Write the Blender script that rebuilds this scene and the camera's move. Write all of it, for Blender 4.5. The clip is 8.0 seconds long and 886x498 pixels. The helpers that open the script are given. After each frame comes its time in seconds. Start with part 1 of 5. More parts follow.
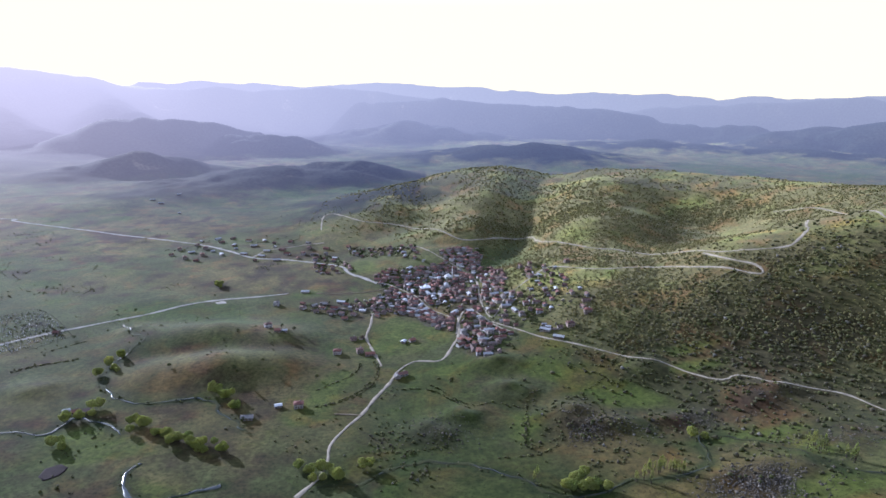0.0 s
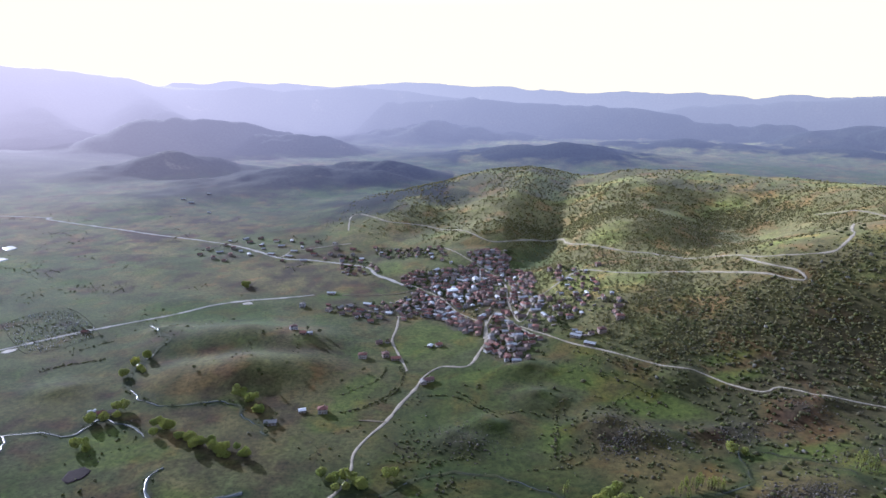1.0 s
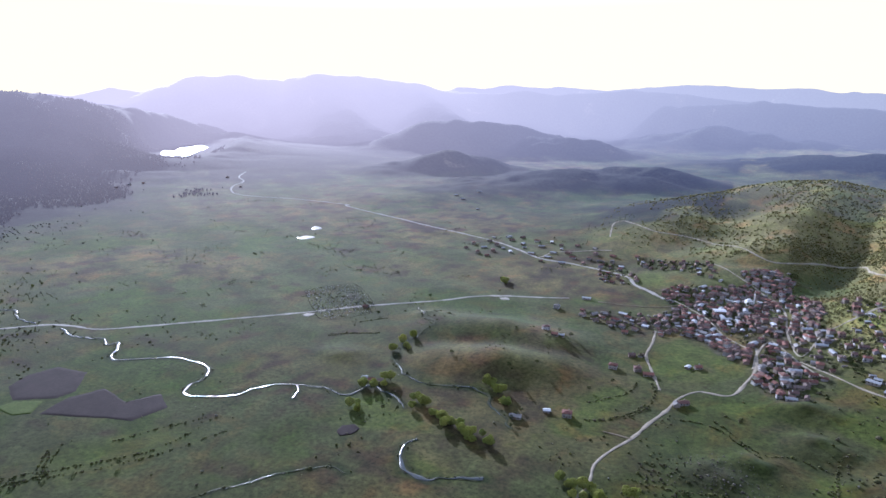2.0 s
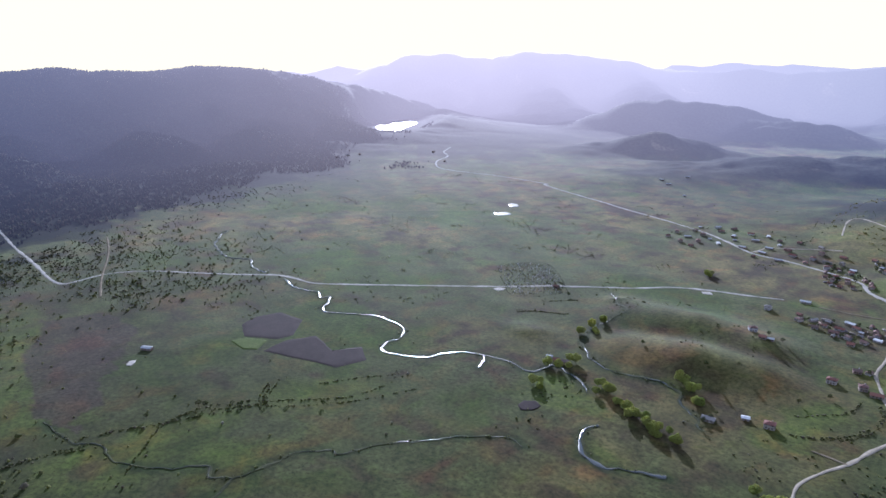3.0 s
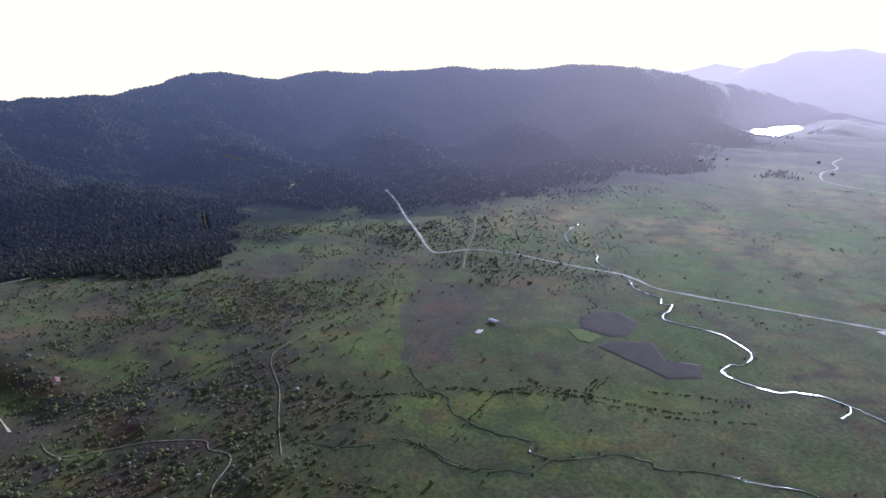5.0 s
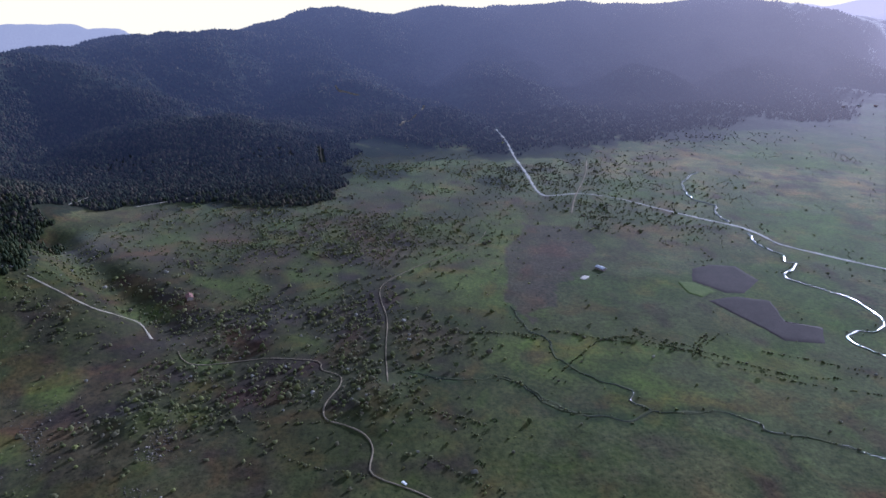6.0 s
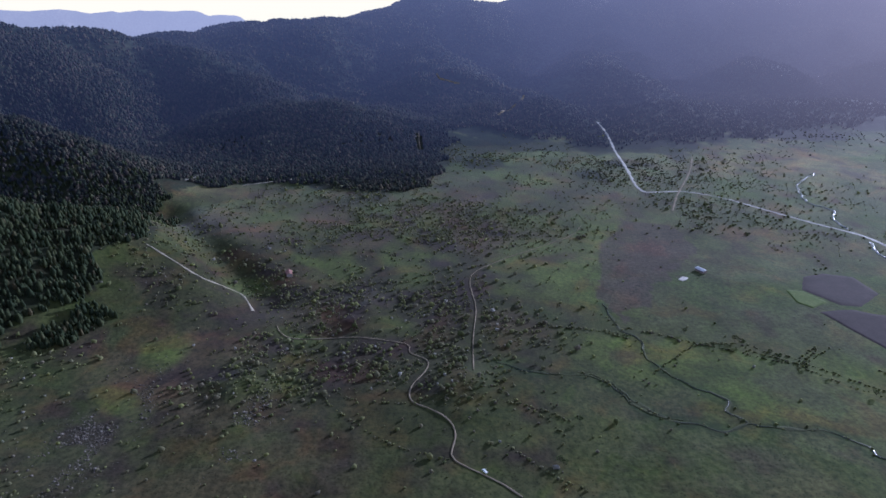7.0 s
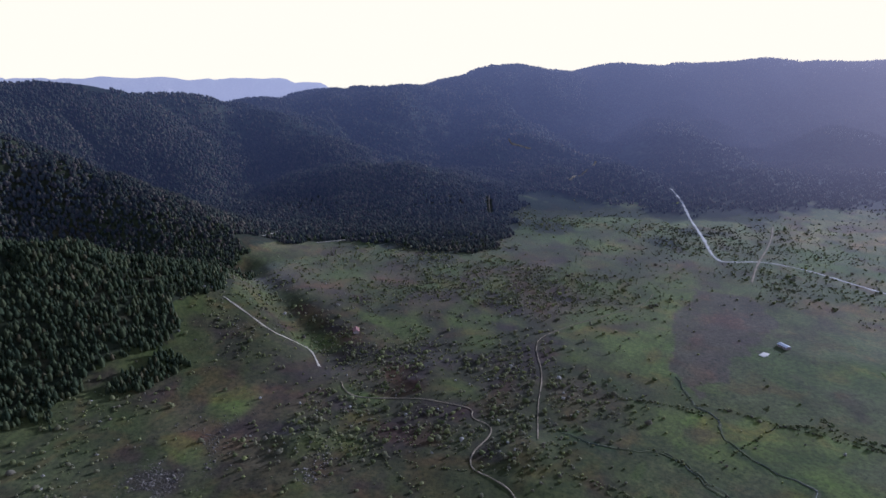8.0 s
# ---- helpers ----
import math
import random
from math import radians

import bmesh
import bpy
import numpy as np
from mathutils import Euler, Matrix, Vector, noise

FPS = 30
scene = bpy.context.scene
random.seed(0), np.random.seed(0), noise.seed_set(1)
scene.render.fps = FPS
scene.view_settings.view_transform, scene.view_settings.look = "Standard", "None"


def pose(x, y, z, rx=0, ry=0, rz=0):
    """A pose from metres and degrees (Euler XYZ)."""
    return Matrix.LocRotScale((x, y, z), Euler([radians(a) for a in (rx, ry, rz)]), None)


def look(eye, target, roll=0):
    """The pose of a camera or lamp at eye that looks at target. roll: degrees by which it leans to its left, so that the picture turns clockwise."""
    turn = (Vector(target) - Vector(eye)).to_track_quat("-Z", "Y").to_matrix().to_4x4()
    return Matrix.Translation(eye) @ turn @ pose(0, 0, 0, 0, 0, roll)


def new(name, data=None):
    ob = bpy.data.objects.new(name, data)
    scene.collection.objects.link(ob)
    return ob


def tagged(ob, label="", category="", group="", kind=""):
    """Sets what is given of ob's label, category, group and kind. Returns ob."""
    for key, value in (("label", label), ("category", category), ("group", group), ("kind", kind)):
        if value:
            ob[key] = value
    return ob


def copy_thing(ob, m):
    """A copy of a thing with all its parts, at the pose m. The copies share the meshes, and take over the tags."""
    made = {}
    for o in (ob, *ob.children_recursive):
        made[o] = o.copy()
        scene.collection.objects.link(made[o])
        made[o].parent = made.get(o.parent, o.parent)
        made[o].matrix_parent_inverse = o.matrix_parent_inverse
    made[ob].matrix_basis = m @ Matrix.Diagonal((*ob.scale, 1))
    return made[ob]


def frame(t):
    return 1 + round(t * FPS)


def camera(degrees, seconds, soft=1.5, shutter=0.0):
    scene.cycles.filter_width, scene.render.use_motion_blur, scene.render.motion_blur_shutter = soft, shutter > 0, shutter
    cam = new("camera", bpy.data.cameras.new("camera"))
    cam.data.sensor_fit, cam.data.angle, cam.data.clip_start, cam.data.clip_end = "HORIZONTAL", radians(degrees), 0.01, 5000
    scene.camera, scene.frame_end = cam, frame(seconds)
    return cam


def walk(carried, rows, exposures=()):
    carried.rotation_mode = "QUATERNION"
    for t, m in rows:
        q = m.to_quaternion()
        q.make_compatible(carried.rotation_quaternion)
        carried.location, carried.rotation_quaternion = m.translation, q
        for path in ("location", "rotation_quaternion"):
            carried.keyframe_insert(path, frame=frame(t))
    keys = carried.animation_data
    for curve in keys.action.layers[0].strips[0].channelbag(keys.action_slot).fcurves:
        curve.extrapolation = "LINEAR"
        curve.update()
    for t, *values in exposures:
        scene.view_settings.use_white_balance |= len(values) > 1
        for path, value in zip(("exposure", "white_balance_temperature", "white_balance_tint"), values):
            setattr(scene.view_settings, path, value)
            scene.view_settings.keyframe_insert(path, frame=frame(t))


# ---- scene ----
cam = camera(69.17, 8.0, soft=1.6)


def flown(x, y, z, yaw, pitch, roll):
    return pose(x, y, z, 90 + pitch, 0, yaw) @ pose(0, 0, 0, 0, 0, roll)


PATH = [
    (0.0, flown(-0.00, 0.00, 300.00, 0.000, -13.815, 0.263)),
    (0.5, flown(0.25, 10.30, 299.83, -0.095, -13.971, 0.237)),
    (1.0, flown(0.02, 17.09, 299.59, 2.565, -13.862, 0.068)),
    (1.5, flown(-0.35, 18.66, 299.12, 14.895, -13.703, -0.072)),
    (2.0, flown(-1.11, 18.44, 298.55, 25.999, -13.524, -0.144)),
    (2.2, flown(-1.38, 18.29, 298.27, 30.299, -13.516, -0.141)),
    (3.3, flown(-1.68, 18.09, 295.95, 47.819, -15.713, -0.053)),
    (3.5, flown(-1.80, 18.05, 295.85, 50.611, -15.671, -0.043)),
    (4.0, flown(-2.15, 17.92, 295.81, 58.732, -15.566, -0.055)),
    (4.5, flown(-2.43, 17.03, 296.07, 66.898, -15.486, -0.095)),
    (5.0, flown(-2.30, 15.53, 296.28, 74.820, -15.417, -0.005)),
    (5.2, flown(-2.23, 14.83, 296.36, 77.276, -15.970, -0.065)),
    (6.3, flown(-1.79, 9.61, 296.90, 86.962, -21.671, 0.009)),
    (6.5, flown(-1.68, 9.29, 296.77, 88.714, -21.651, 0.056)),
    (7.0, flown(-1.57, 8.79, 296.45, 93.147, -21.605, 0.068)),
    (7.5, flown(-1.67, 8.55, 296.26, 96.501, -21.293, 0.107)),
    (8.0, flown(-2.12, 8.53, 296.80, 99.485, -16.123, 0.051)),
]
walk(cam, PATH, exposures=[(0.0, 1.05, 4780, 22), (5.2, 1.05, 4760, 22), (6.3, 0.86, 4500, 27), (8.0, 0.86, 4620, 27)])

# ---- sky and sun: low evening sun behind the western mountains ----
SUN_AZ, SUN_EL = 45.0, 15.0  # degrees left of +y, degrees up
world = bpy.data.worlds.new("world")
scene.world = world
world.use_nodes = True
wn = world.node_tree.nodes
sky = wn.new("ShaderNodeTexSky")
sky.sky_type = "NISHITA"
sky.sun_disc = False
sky.sun_elevation = radians(SUN_EL)
sky.sun_rotation = radians(-SUN_AZ)
sky.altitude = 1000
sky.dust_density = 0.6
wn["Background"].inputs[1].default_value = 0.15
# the blue sky pales into bright, creamy evening haze towards the horizon
where, parts, haze, veil = wn.new("ShaderNodeTexCoord"), wn.new("ShaderNodeSeparateXYZ"), wn.new("ShaderNodeMapRange"), wn.new("ShaderNodeMix")
haze.inputs["From Min"].default_value, haze.inputs["From Max"].default_value = 0.40, 0.12
haze.inputs["To Min"].default_value, haze.inputs["To Max"].default_value = 0.3, 1.0
veil.data_type = "RGBA"
veil.inputs[7].default_value = (4.5, 3.6, 1.9, 1)
for a, b in ((where.outputs["Generated"], parts.inputs[0]), (parts.outputs[2], haze.inputs["Value"]), (haze.outputs[0], veil.inputs[0]), (sky.outputs[0], veil.inputs[6]), (veil.outputs[2], wn["Background"].inputs[0])):
    world.node_tree.links.new(a, b)
sun = new("sun", bpy.data.lights.new("sun", "SUN"))
sun.data.energy = 4.8
sun.data.angle = radians(0.6)
sun.data.color = (1.0, 0.90, 0.72)
sun.matrix_world = look((-math.sin(radians(SUN_AZ)) * 1000, math.cos(radians(SUN_AZ)) * 1000, 1000 * math.tan(radians(SUN_EL))), (0, 0, 0))


# ---- the lie of the land ----
def lattice(ix, iy, seed):
    h = (ix * 374761393 + iy * 668265263 + seed * 2147483647) & 0xFFFFFFFF
    h = ((h ^ (h >> 13)) * 1274126177) & 0xFFFFFFFF
    return ((h ^ (h >> 16)) & 0xFFFF) / 32767.5 - 1


def wave(x, y, size, seed):
    """Smooth noise from -1 to 1 with bumps of that size in metres."""
    u, v = np.asarray(x, float) / size, np.asarray(y, float) / size
    iu, iv = np.floor(u).astype(np.int64), np.floor(v).astype(np.int64)
    fu, fv = u - iu, v - iv
    fu, fv = fu * fu * (3 - 2 * fu), fv * fv * (3 - 2 * fv)
    a = lattice(iu, iv, seed) * (1 - fu) + lattice(iu + 1, iv, seed) * fu
    b = lattice(iu, iv + 1, seed) * (1 - fu) + lattice(iu + 1, iv + 1, seed) * fu
    return a * (1 - fv) + b * fv


def rough(x, y, size, seed, octaves=4, gain=0.5):
    total, amp = 0.0, 1.0
    for k in range(octaves):
        total = total + amp * wave(x + 13.7 * k, y - 7.1 * k, size / 2**k, seed + k)
        amp *= gain
    return total


def ridge(x, y, line, width):
    """A range of hills along a line of crest points (x, y, height), that falls off over its width."""
    best = np.zeros_like(x)
    for (ax, ay, ah), (bx, by, bh) in zip(line, line[1:]):
        dx, dy = bx - ax, by - ay
        s = np.clip(((x - ax) * dx + (y - ay) * dy) / (dx * dx + dy * dy), 0, 1)
        d2 = (x - ax - s * dx) ** 2 + (y - ay - s * dy) ** 2
        best = np.maximum(best, (ah + s * (bh - ah)) * np.exp(-d2 / width**2))
    return best


VILLAGE_HILL = [
    # the scrub-covered hill beside the village, and its spurs
    ([(1100, 640, 150), (820, 720, 146), (600, 770, 140), (430, 800, 112), (300, 830, 70)], 215),
    ([(600, 800, 122), (740, 1069, 140), (733, 1216, 145), (664, 1345, 128), (534, 1466, 104)], 290),
    ([(534, 1466, 100), (446, 1536, 104), (388, 1593, 110), (332, 1606, 98), (248, 1601, 98), (176, 1630, 110), (75, 1638, 112), (-1, 1600, 92), (-70, 1530, 62)], 250),
    ([(330, 1380, 98), (300, 1120, 92), (250, 960, 56)], 190),
    ([(120, 1500, 80), (70, 1330, 78), (48, 1220, 68), (20, 1130, 36)], 140),
    ([(-70, 1530, 50), (-120, 1400, 34), (-160, 1310, 14)], 130),
    ([(700, 200, 70), (420, 330, 52)], 240),
]
MOUNDS = [
    # the mounds in the meadow
    ([(-215, 732, 17), (-270, 748, 20), (-345, 740, 12)], 50),
    ([(-195, 668, 14), (-240, 652, 21), (-300, 640, 10)], 47),
]
LOW_HILLS = [
    # low hills behind the village, one behind the other
    ([(-835, 1762, 18), (-762, 1903, 34), (-568, 2074, 52), (-418, 2140, 58), (-307, 2138, 58), (-229, 2128, 36), (-138, 2095, 8)], 210),
    ([(-2, 2800, 34), (185, 2794, 60), (370, 2775, 74), (495, 2756, 64), (618, 2731, 42), (854, 2667, 6)], 260),
    ([(-1205, 2133, 34), (-1041, 2218, 70), (-936, 2264, 48), (-844, 2300, 22)], 130),
    ([(-1633, 2925, 70), (-1508, 2991, 142), (-1395, 3046, 156), (-1223, 3119, 138), (-966, 3208, 92)], 210),
    ([(-1091, 2955, 36), (-964, 2999, 94), (-822, 3041, 100), (-706, 3070, 76), (-585, 3095, 28)], 170),
    ([(-480, 3770, 60), (-246, 3792, 110), (-3, 3800, 82), (152, 3797, 46), (290, 3789, 4)], 230),
    ([(1585, 3343, 22), (1739, 3266, 86), (1885, 3184, 118), (2071, 3066, 146), (2289, 2907, 176)], 260),
    ([(700, 3300, 30), (1050, 3250, 48), (1400, 3050, 26), (1800, 2700, 40)], 180),
]
FAR_RANGES = [
    # far ranges, each paler than the one before it
    ([(-2010, 4403, 300), (-1749, 4513, 336), (-1329, 4654, 324), (-991, 4737, 303), (-392, 4824, 335), (-22, 4840, 320), (472, 4817, 283), (873, 4761, 273), (1067, 4721, 285), (1404, 4632, 264), (1854, 4471, 240), (2252, 4284, 254), (2690, 4023, 268), (3078, 3735, 268), (3600, 3250, 250)], 120),
    ([(-1764, 4248, 244), (-1536, 4230, 273), (-1458, 4257, 284), (-1076, 4369, 268), (-817, 4405, 295), (-511, 4421, 281), (-265, 4412, 235), (-5, 4400, 214)], 130),
    ([(1037, 4379, 116), (1228, 4329, 148), (1464, 4255, 184), (1689, 4171, 187), (1916, 4072, 210), (2232, 3907, 224), (2445, 3778, 237), (2577, 3689, 220), (2870, 3466, 205), (3300, 3000, 210)], 150),
    ([(-525, 4217, 190), (-4, 4200, 231), (477, 4122, 189), (676, 4044, 195), (937, 3940, 179), (1167, 3826, 137), (1361, 3708, 106), (1673, 3523, 95), (1825, 3390, 46)], 170),
]
WESTERN_PEAKS = [
    # the western mountains with the highest peaks, and the spurs that come down from them to the lake
    ([(-3812, 2750, 207), (-3598, 3026, 275), (-3507, 3132, 332), (-3415, 3232, 374), (-3248, 3400, 396), (-3052, 3577, 355), (-2956, 3658, 350), (-2866, 3729, 401), (-2797, 3781, 420), (-2701, 3851, 398), (-2546, 4022, 387), (-2376, 4125, 381), (-2235, 4202, 350), (-2019, 4311, 302), (-1646, 4466, 270)], 420),
    ([(-2797, 3781, 300), (-2420, 3500, 190), (-2100, 3200, 80)], 260),
    ([(-2200, 4136, 280), (-1850, 3740, 180), (-1560, 3400, 90)], 260),
    ([(-4255, 2349, 262), (-4091, 2626, 293), (-3980, 2792, 273), (-3855, 2963, 319), (-3723, 3129, 276)], 200),
]
WOODED_MOUNTAINS = [
    # the wooded mountains
    ([(-1927, -948, 155), (-2085, -842, 188), (-2184, -718, 208), (-2282, -563, 218), (-2406, -466, 204), (-2532, -314, 234), (-2649, -127, 276), (-2751, 73, 258), (-2795, 208, 276), (-2785, 330, 278), (-2763, 483, 264), (-2747, 572, 268), (-2747, 667, 282), (-2740, 811, 278), (-2704, 925, 276), (-2692, 1102, 262), (-2702, 1325, 274), (-2677, 1483, 268), (-2685, 1668, 250), (-2697, 1835, 226), (-2700, 2003, 200), (-2900, 2220, 190)], 520),
    ([(-2532, -314, 200), (-2200, -200, 150), (-1900, -120, 100), (-1700, 60, 50)], 240),
    ([(-2763, 483, 230), (-2400, 420, 165), (-2050, 400, 95), (-1800, 420, 40)], 240),
    ([(-2740, 811, 240), (-2400, 800, 170), (-2100, 820, 100), (-1850, 900, 30)], 240),
    ([(-2702, 1325, 240), (-2400, 1250, 165), (-2120, 1180, 90), (-1950, 1150, 30)], 230),
    ([(-2685, 1668, 220), (-2450, 1600, 150), (-2250, 1560, 70)], 220),
]
SOUTHERN_MOUNTAINS = [
    ([(-1107, -1217, 262), (-1240, -1156, 249), (-1383, -1067, 238), (-1494, -999, 221), (-1592, -938, 201), (-1690, -864, 174)], 280),
    ([(-1592, -938, 186), (-1643, -730, 145), (-1594, -588, 102), (-1526, -478, 57), (-1459, -348, 32)], 190),
    ([(-835, -924, 238), (-905, -856, 194), (-929, -800, 164), (-947, -731, 115), (-956, -669, 84), (-962, -625, 60), (-957, -577, 14)], 130),
    ([(-521, -601, 150), (-568, -556, 124), (-595, -528, 110), (-632, -485, 80), (-655, -454, 64), (-673, -408, 44)], 130),
    ([(-1375, -595, 20), (-1405, -522, 50), (-1439, -423, 70), (-1459, -347, 70), (-1476, -270, 55), (-1469, -189, 30)], 190),
    ([(-3312, -3467, 198), (-3503, -3275, 192), (-3658, -3102, 187), (-3985, -2670, 175), (-4257, -2213, 178), (-4418, -1873, 161), (-4504, -1657, 133), (-4556, -1510, 66)], 160),
]
CLOSING_HILLS = [
    # behind the camera
    ([(-200, -1900, 240), (900, -1600, 230), (1700, -700, 220)], 600),
]
NEAR_RANGES = VILLAGE_HILL + MOUNDS
FAR_OFF = LOW_HILLS + FAR_RANGES + WESTERN_PEAKS + WOODED_MOUNTAINS + SOUTHERN_MOUNTAINS + CLOSING_HILLS


LAKE = (-2277, 2087)
LAKE_LEVEL = 62.0
GULLY = [(-860, -440, 12), (-740, -350, 18), (-650, -262, 16), (-585, -205, 6)]
# small knolls of rough pasture: x, y, half widths, height
KNOLLS = [(116, 541, 30, 24, 9), (154, 524, 22, 16, 6), (69, 594, 24, 20, 7), (60, 653, 26, 18, 6), (290, 545, 34, 22, 7), (228, 429, 46, 26, 7), (206, 523, 40, 12, 4), (20, 551, 24, 18, 5), (-11, 523, 26, 20, 5), (203, 617, 24, 18, 6), (-388, 763, 22, 18, 4), (-418, 603, 30, 20, 4), (-563, -103, 40, 22, 6), (-423, -178, 45, 25, 6), (-442, 1, 35, 25, 5)]
RAVINE = [(185, 1330, 2), (165, 1250, 12), (140, 1150, 24), (110, 1040, 12)]


def height(x, y):
    """The ground's height in metres."""
    x, y = np.asarray(x, float), np.asarray(y, float)
    far = np.hypot(x, y)
    near = sum(ridge(x, y, line, width) ** 3 for line, width in NEAR_RANGES) ** (1 / 3)
    off = sum(ridge(x, y, line, width) ** 7 for line, width in FAR_OFF) ** (1 / 7)
    hills = (near**5 + off**5) ** 0.2
    base = 25 * np.clip((far - 1500) / 2500, 0, 1)
    folds = np.clip(hills / 60, 0, 1)
    along, across = (-0.62 * (x - LAKE[0]) + 0.785 * (y - LAKE[1])) / 430, (0.785 * (x - LAKE[0]) + 0.62 * (y - LAKE[1])) / 190
    basin = np.exp(-((along**2 + across**2) ** 2))
    shelf = np.exp(-(((x - LAKE[0]) / 900) ** 2 + ((y - LAKE[1]) / 900) ** 2))
    base = base + 46 * shelf
    hills, folds = hills * (1 - basin), folds * (1 - basin)
    cut = ridge(x, y, GULLY, 30) + ridge(x, y, RAVINE, 46)
    # gullies run down between the spurs of the mountains and die out towards the crests
    flank = np.clip(off / 70, 0, 1) * np.clip(1.25 - off / 300, 0.12, 1) * (1 - basin)
    gully = 1 - np.abs(rough(x, y, 330, 9, 4, 0.55)) / 0.9
    z = base - cut + hills * (1 + 0.05 * rough(x, y, 260, 3, 3)) - 34 * flank * np.clip(gully, 0, 1) ** 2 - 12 * folds * (off < near) * np.abs(rough(x, y, 420, 9, 3)) + 9 * flank
    z = z * (1 - basin) + (LAKE_LEVEL - 1.5) * basin
    for cx, cy, rx, ry, rise in KNOLLS:
        z = z + rise * np.exp(-(((x - cx) / rx) ** 2 + ((y - cy) / ry) ** 2)) * (1 + 0.35 * wave(x, y, 14, 25))
    return z + 1.2 * rough(x, y, 160, 21, 3) + 0.5 * folds * rough(x, y, 24, 31, 2)


# ---- materials ----
def nodes_of(name, rough_value=0.9):
    m = bpy.data.materials.new(name)
    m.use_nodes = True
    t = m.node_tree
    b = t.nodes["Principled BSDF"]
    b.inputs["Roughness"].default_value = rough_value
    b.inputs["Specular IOR Level"].default_value = 0.06
    return m, t, b


def noise_node(t, size, detail=4.0, distortion=0.0):
    """Noise over the place, with features of that size in metres."""
    g, n = t.nodes.new("ShaderNodeNewGeometry"), t.nodes.new("ShaderNodeTexNoise")
    t.links.new(g.outputs["Position"], n.inputs["Vector"])
    n.inputs["Scale"].default_value = 1 / size
    n.inputs["Detail"].default_value = detail
    n.inputs["Distortion"].default_value = distortion
    return n.outputs["Fac"]


def ramp_node(t, source, stops):
    r = t.nodes.new("ShaderNodeValToRGB")
    e = r.color_ramp.elements
    while len(e) < len(stops):
        e.new(0.5)
    for k, (at, colour) in enumerate(stops):
        e[k].position = at
        e[k].color = (*colour, 1)
    t.links.new(source, r.inputs[0])
    return r.outputs[0]


def mix_node(t, kind, fac, a, b):
    n = t.nodes.new("ShaderNodeMix")
    n.data_type, n.blend_type = "RGBA", kind
    if isinstance(fac, float):
        n.inputs[0].default_value = fac
    else:
        t.links.new(fac, n.inputs[0])
    for socket, v in ((n.inputs[6], a), (n.inputs[7], b)):
        if isinstance(v, tuple):
            socket.default_value = (*v, 1)
        else:
            t.links.new(v, socket)
    return n.outputs[2]


def bump_node(t, b, source, depth, strength=0.6):
    n = t.nodes.new("ShaderNodeBump")
    n.inputs["Strength"].default_value = strength
    n.inputs["Distance"].default_value = depth
    t.links.new(source, n.inputs["Height"])
    t.links.new(n.outputs[0], b.inputs["Normal"])


def plain(name, dark, light, size, rough_value=0.9, bump=0.0):
    """A surface that wanders between two colours at two scales."""
    m, t, b = nodes_of(name, rough_value)
    big, small = noise_node(t, size, 5), noise_node(t, size / 7, 3)
    c = ramp_node(t, big, [(0.3, dark), (0.7, light)])
    c = mix_node(t, "MULTIPLY", 0.7, c, ramp_node(t, small, [(0.25, (0.62, 0.62, 0.62)), (0.75, (1.25, 1.25, 1.25))]))
    t.links.new(c, b.inputs["Base Color"])
    if bump:
        bump_node(t, b, small, bump)
    return m


def picked(name, stops, rough_value=0.8, island=False, leafy=0.0):
    """A colour of its own for each object, or for each loose piece of a joined mesh."""
    m, t, b = nodes_of(name, rough_value)
    if island:
        source = t.nodes.new("ShaderNodeNewGeometry").outputs["Random Per Island"]
    else:
        source = t.nodes.new("ShaderNodeObjectInfo").outputs["Random"]
    c = ramp_node(t, source, stops)
    c = mix_node(t, "MULTIPLY", 0.6, c, ramp_node(t, noise_node(t, 1.3, 4), [(0.25, (0.6, 0.6, 0.6)), (0.75, (1.2, 1.2, 1.2))]))
    t.links.new(c, b.inputs["Base Color"])
    if leafy:
        thin, both = t.nodes.new("ShaderNodeBsdfTranslucent"), t.nodes.new("ShaderNodeMixShader")
        t.links.new(c, thin.inputs["Color"])
        both.inputs[0].default_value = leafy
        t.links.new(b.outputs[0], both.inputs[1])
        t.links.new(thin.outputs[0], both.inputs[2])
        t.links.new(both.outputs[0], t.nodes["Material Output"].inputs["Surface"])
    return m


def haze_sheen(b):
    """The faint pale bloom of backlit grass, tinted blue to stand in for haze."""
    b.inputs["Sheen Weight"].default_value = 0.032
    b.inputs["Sheen Roughness"].default_value = 0.4
    b.inputs["Sheen Tint"].default_value = (0.72, 0.80, 1.0, 1)


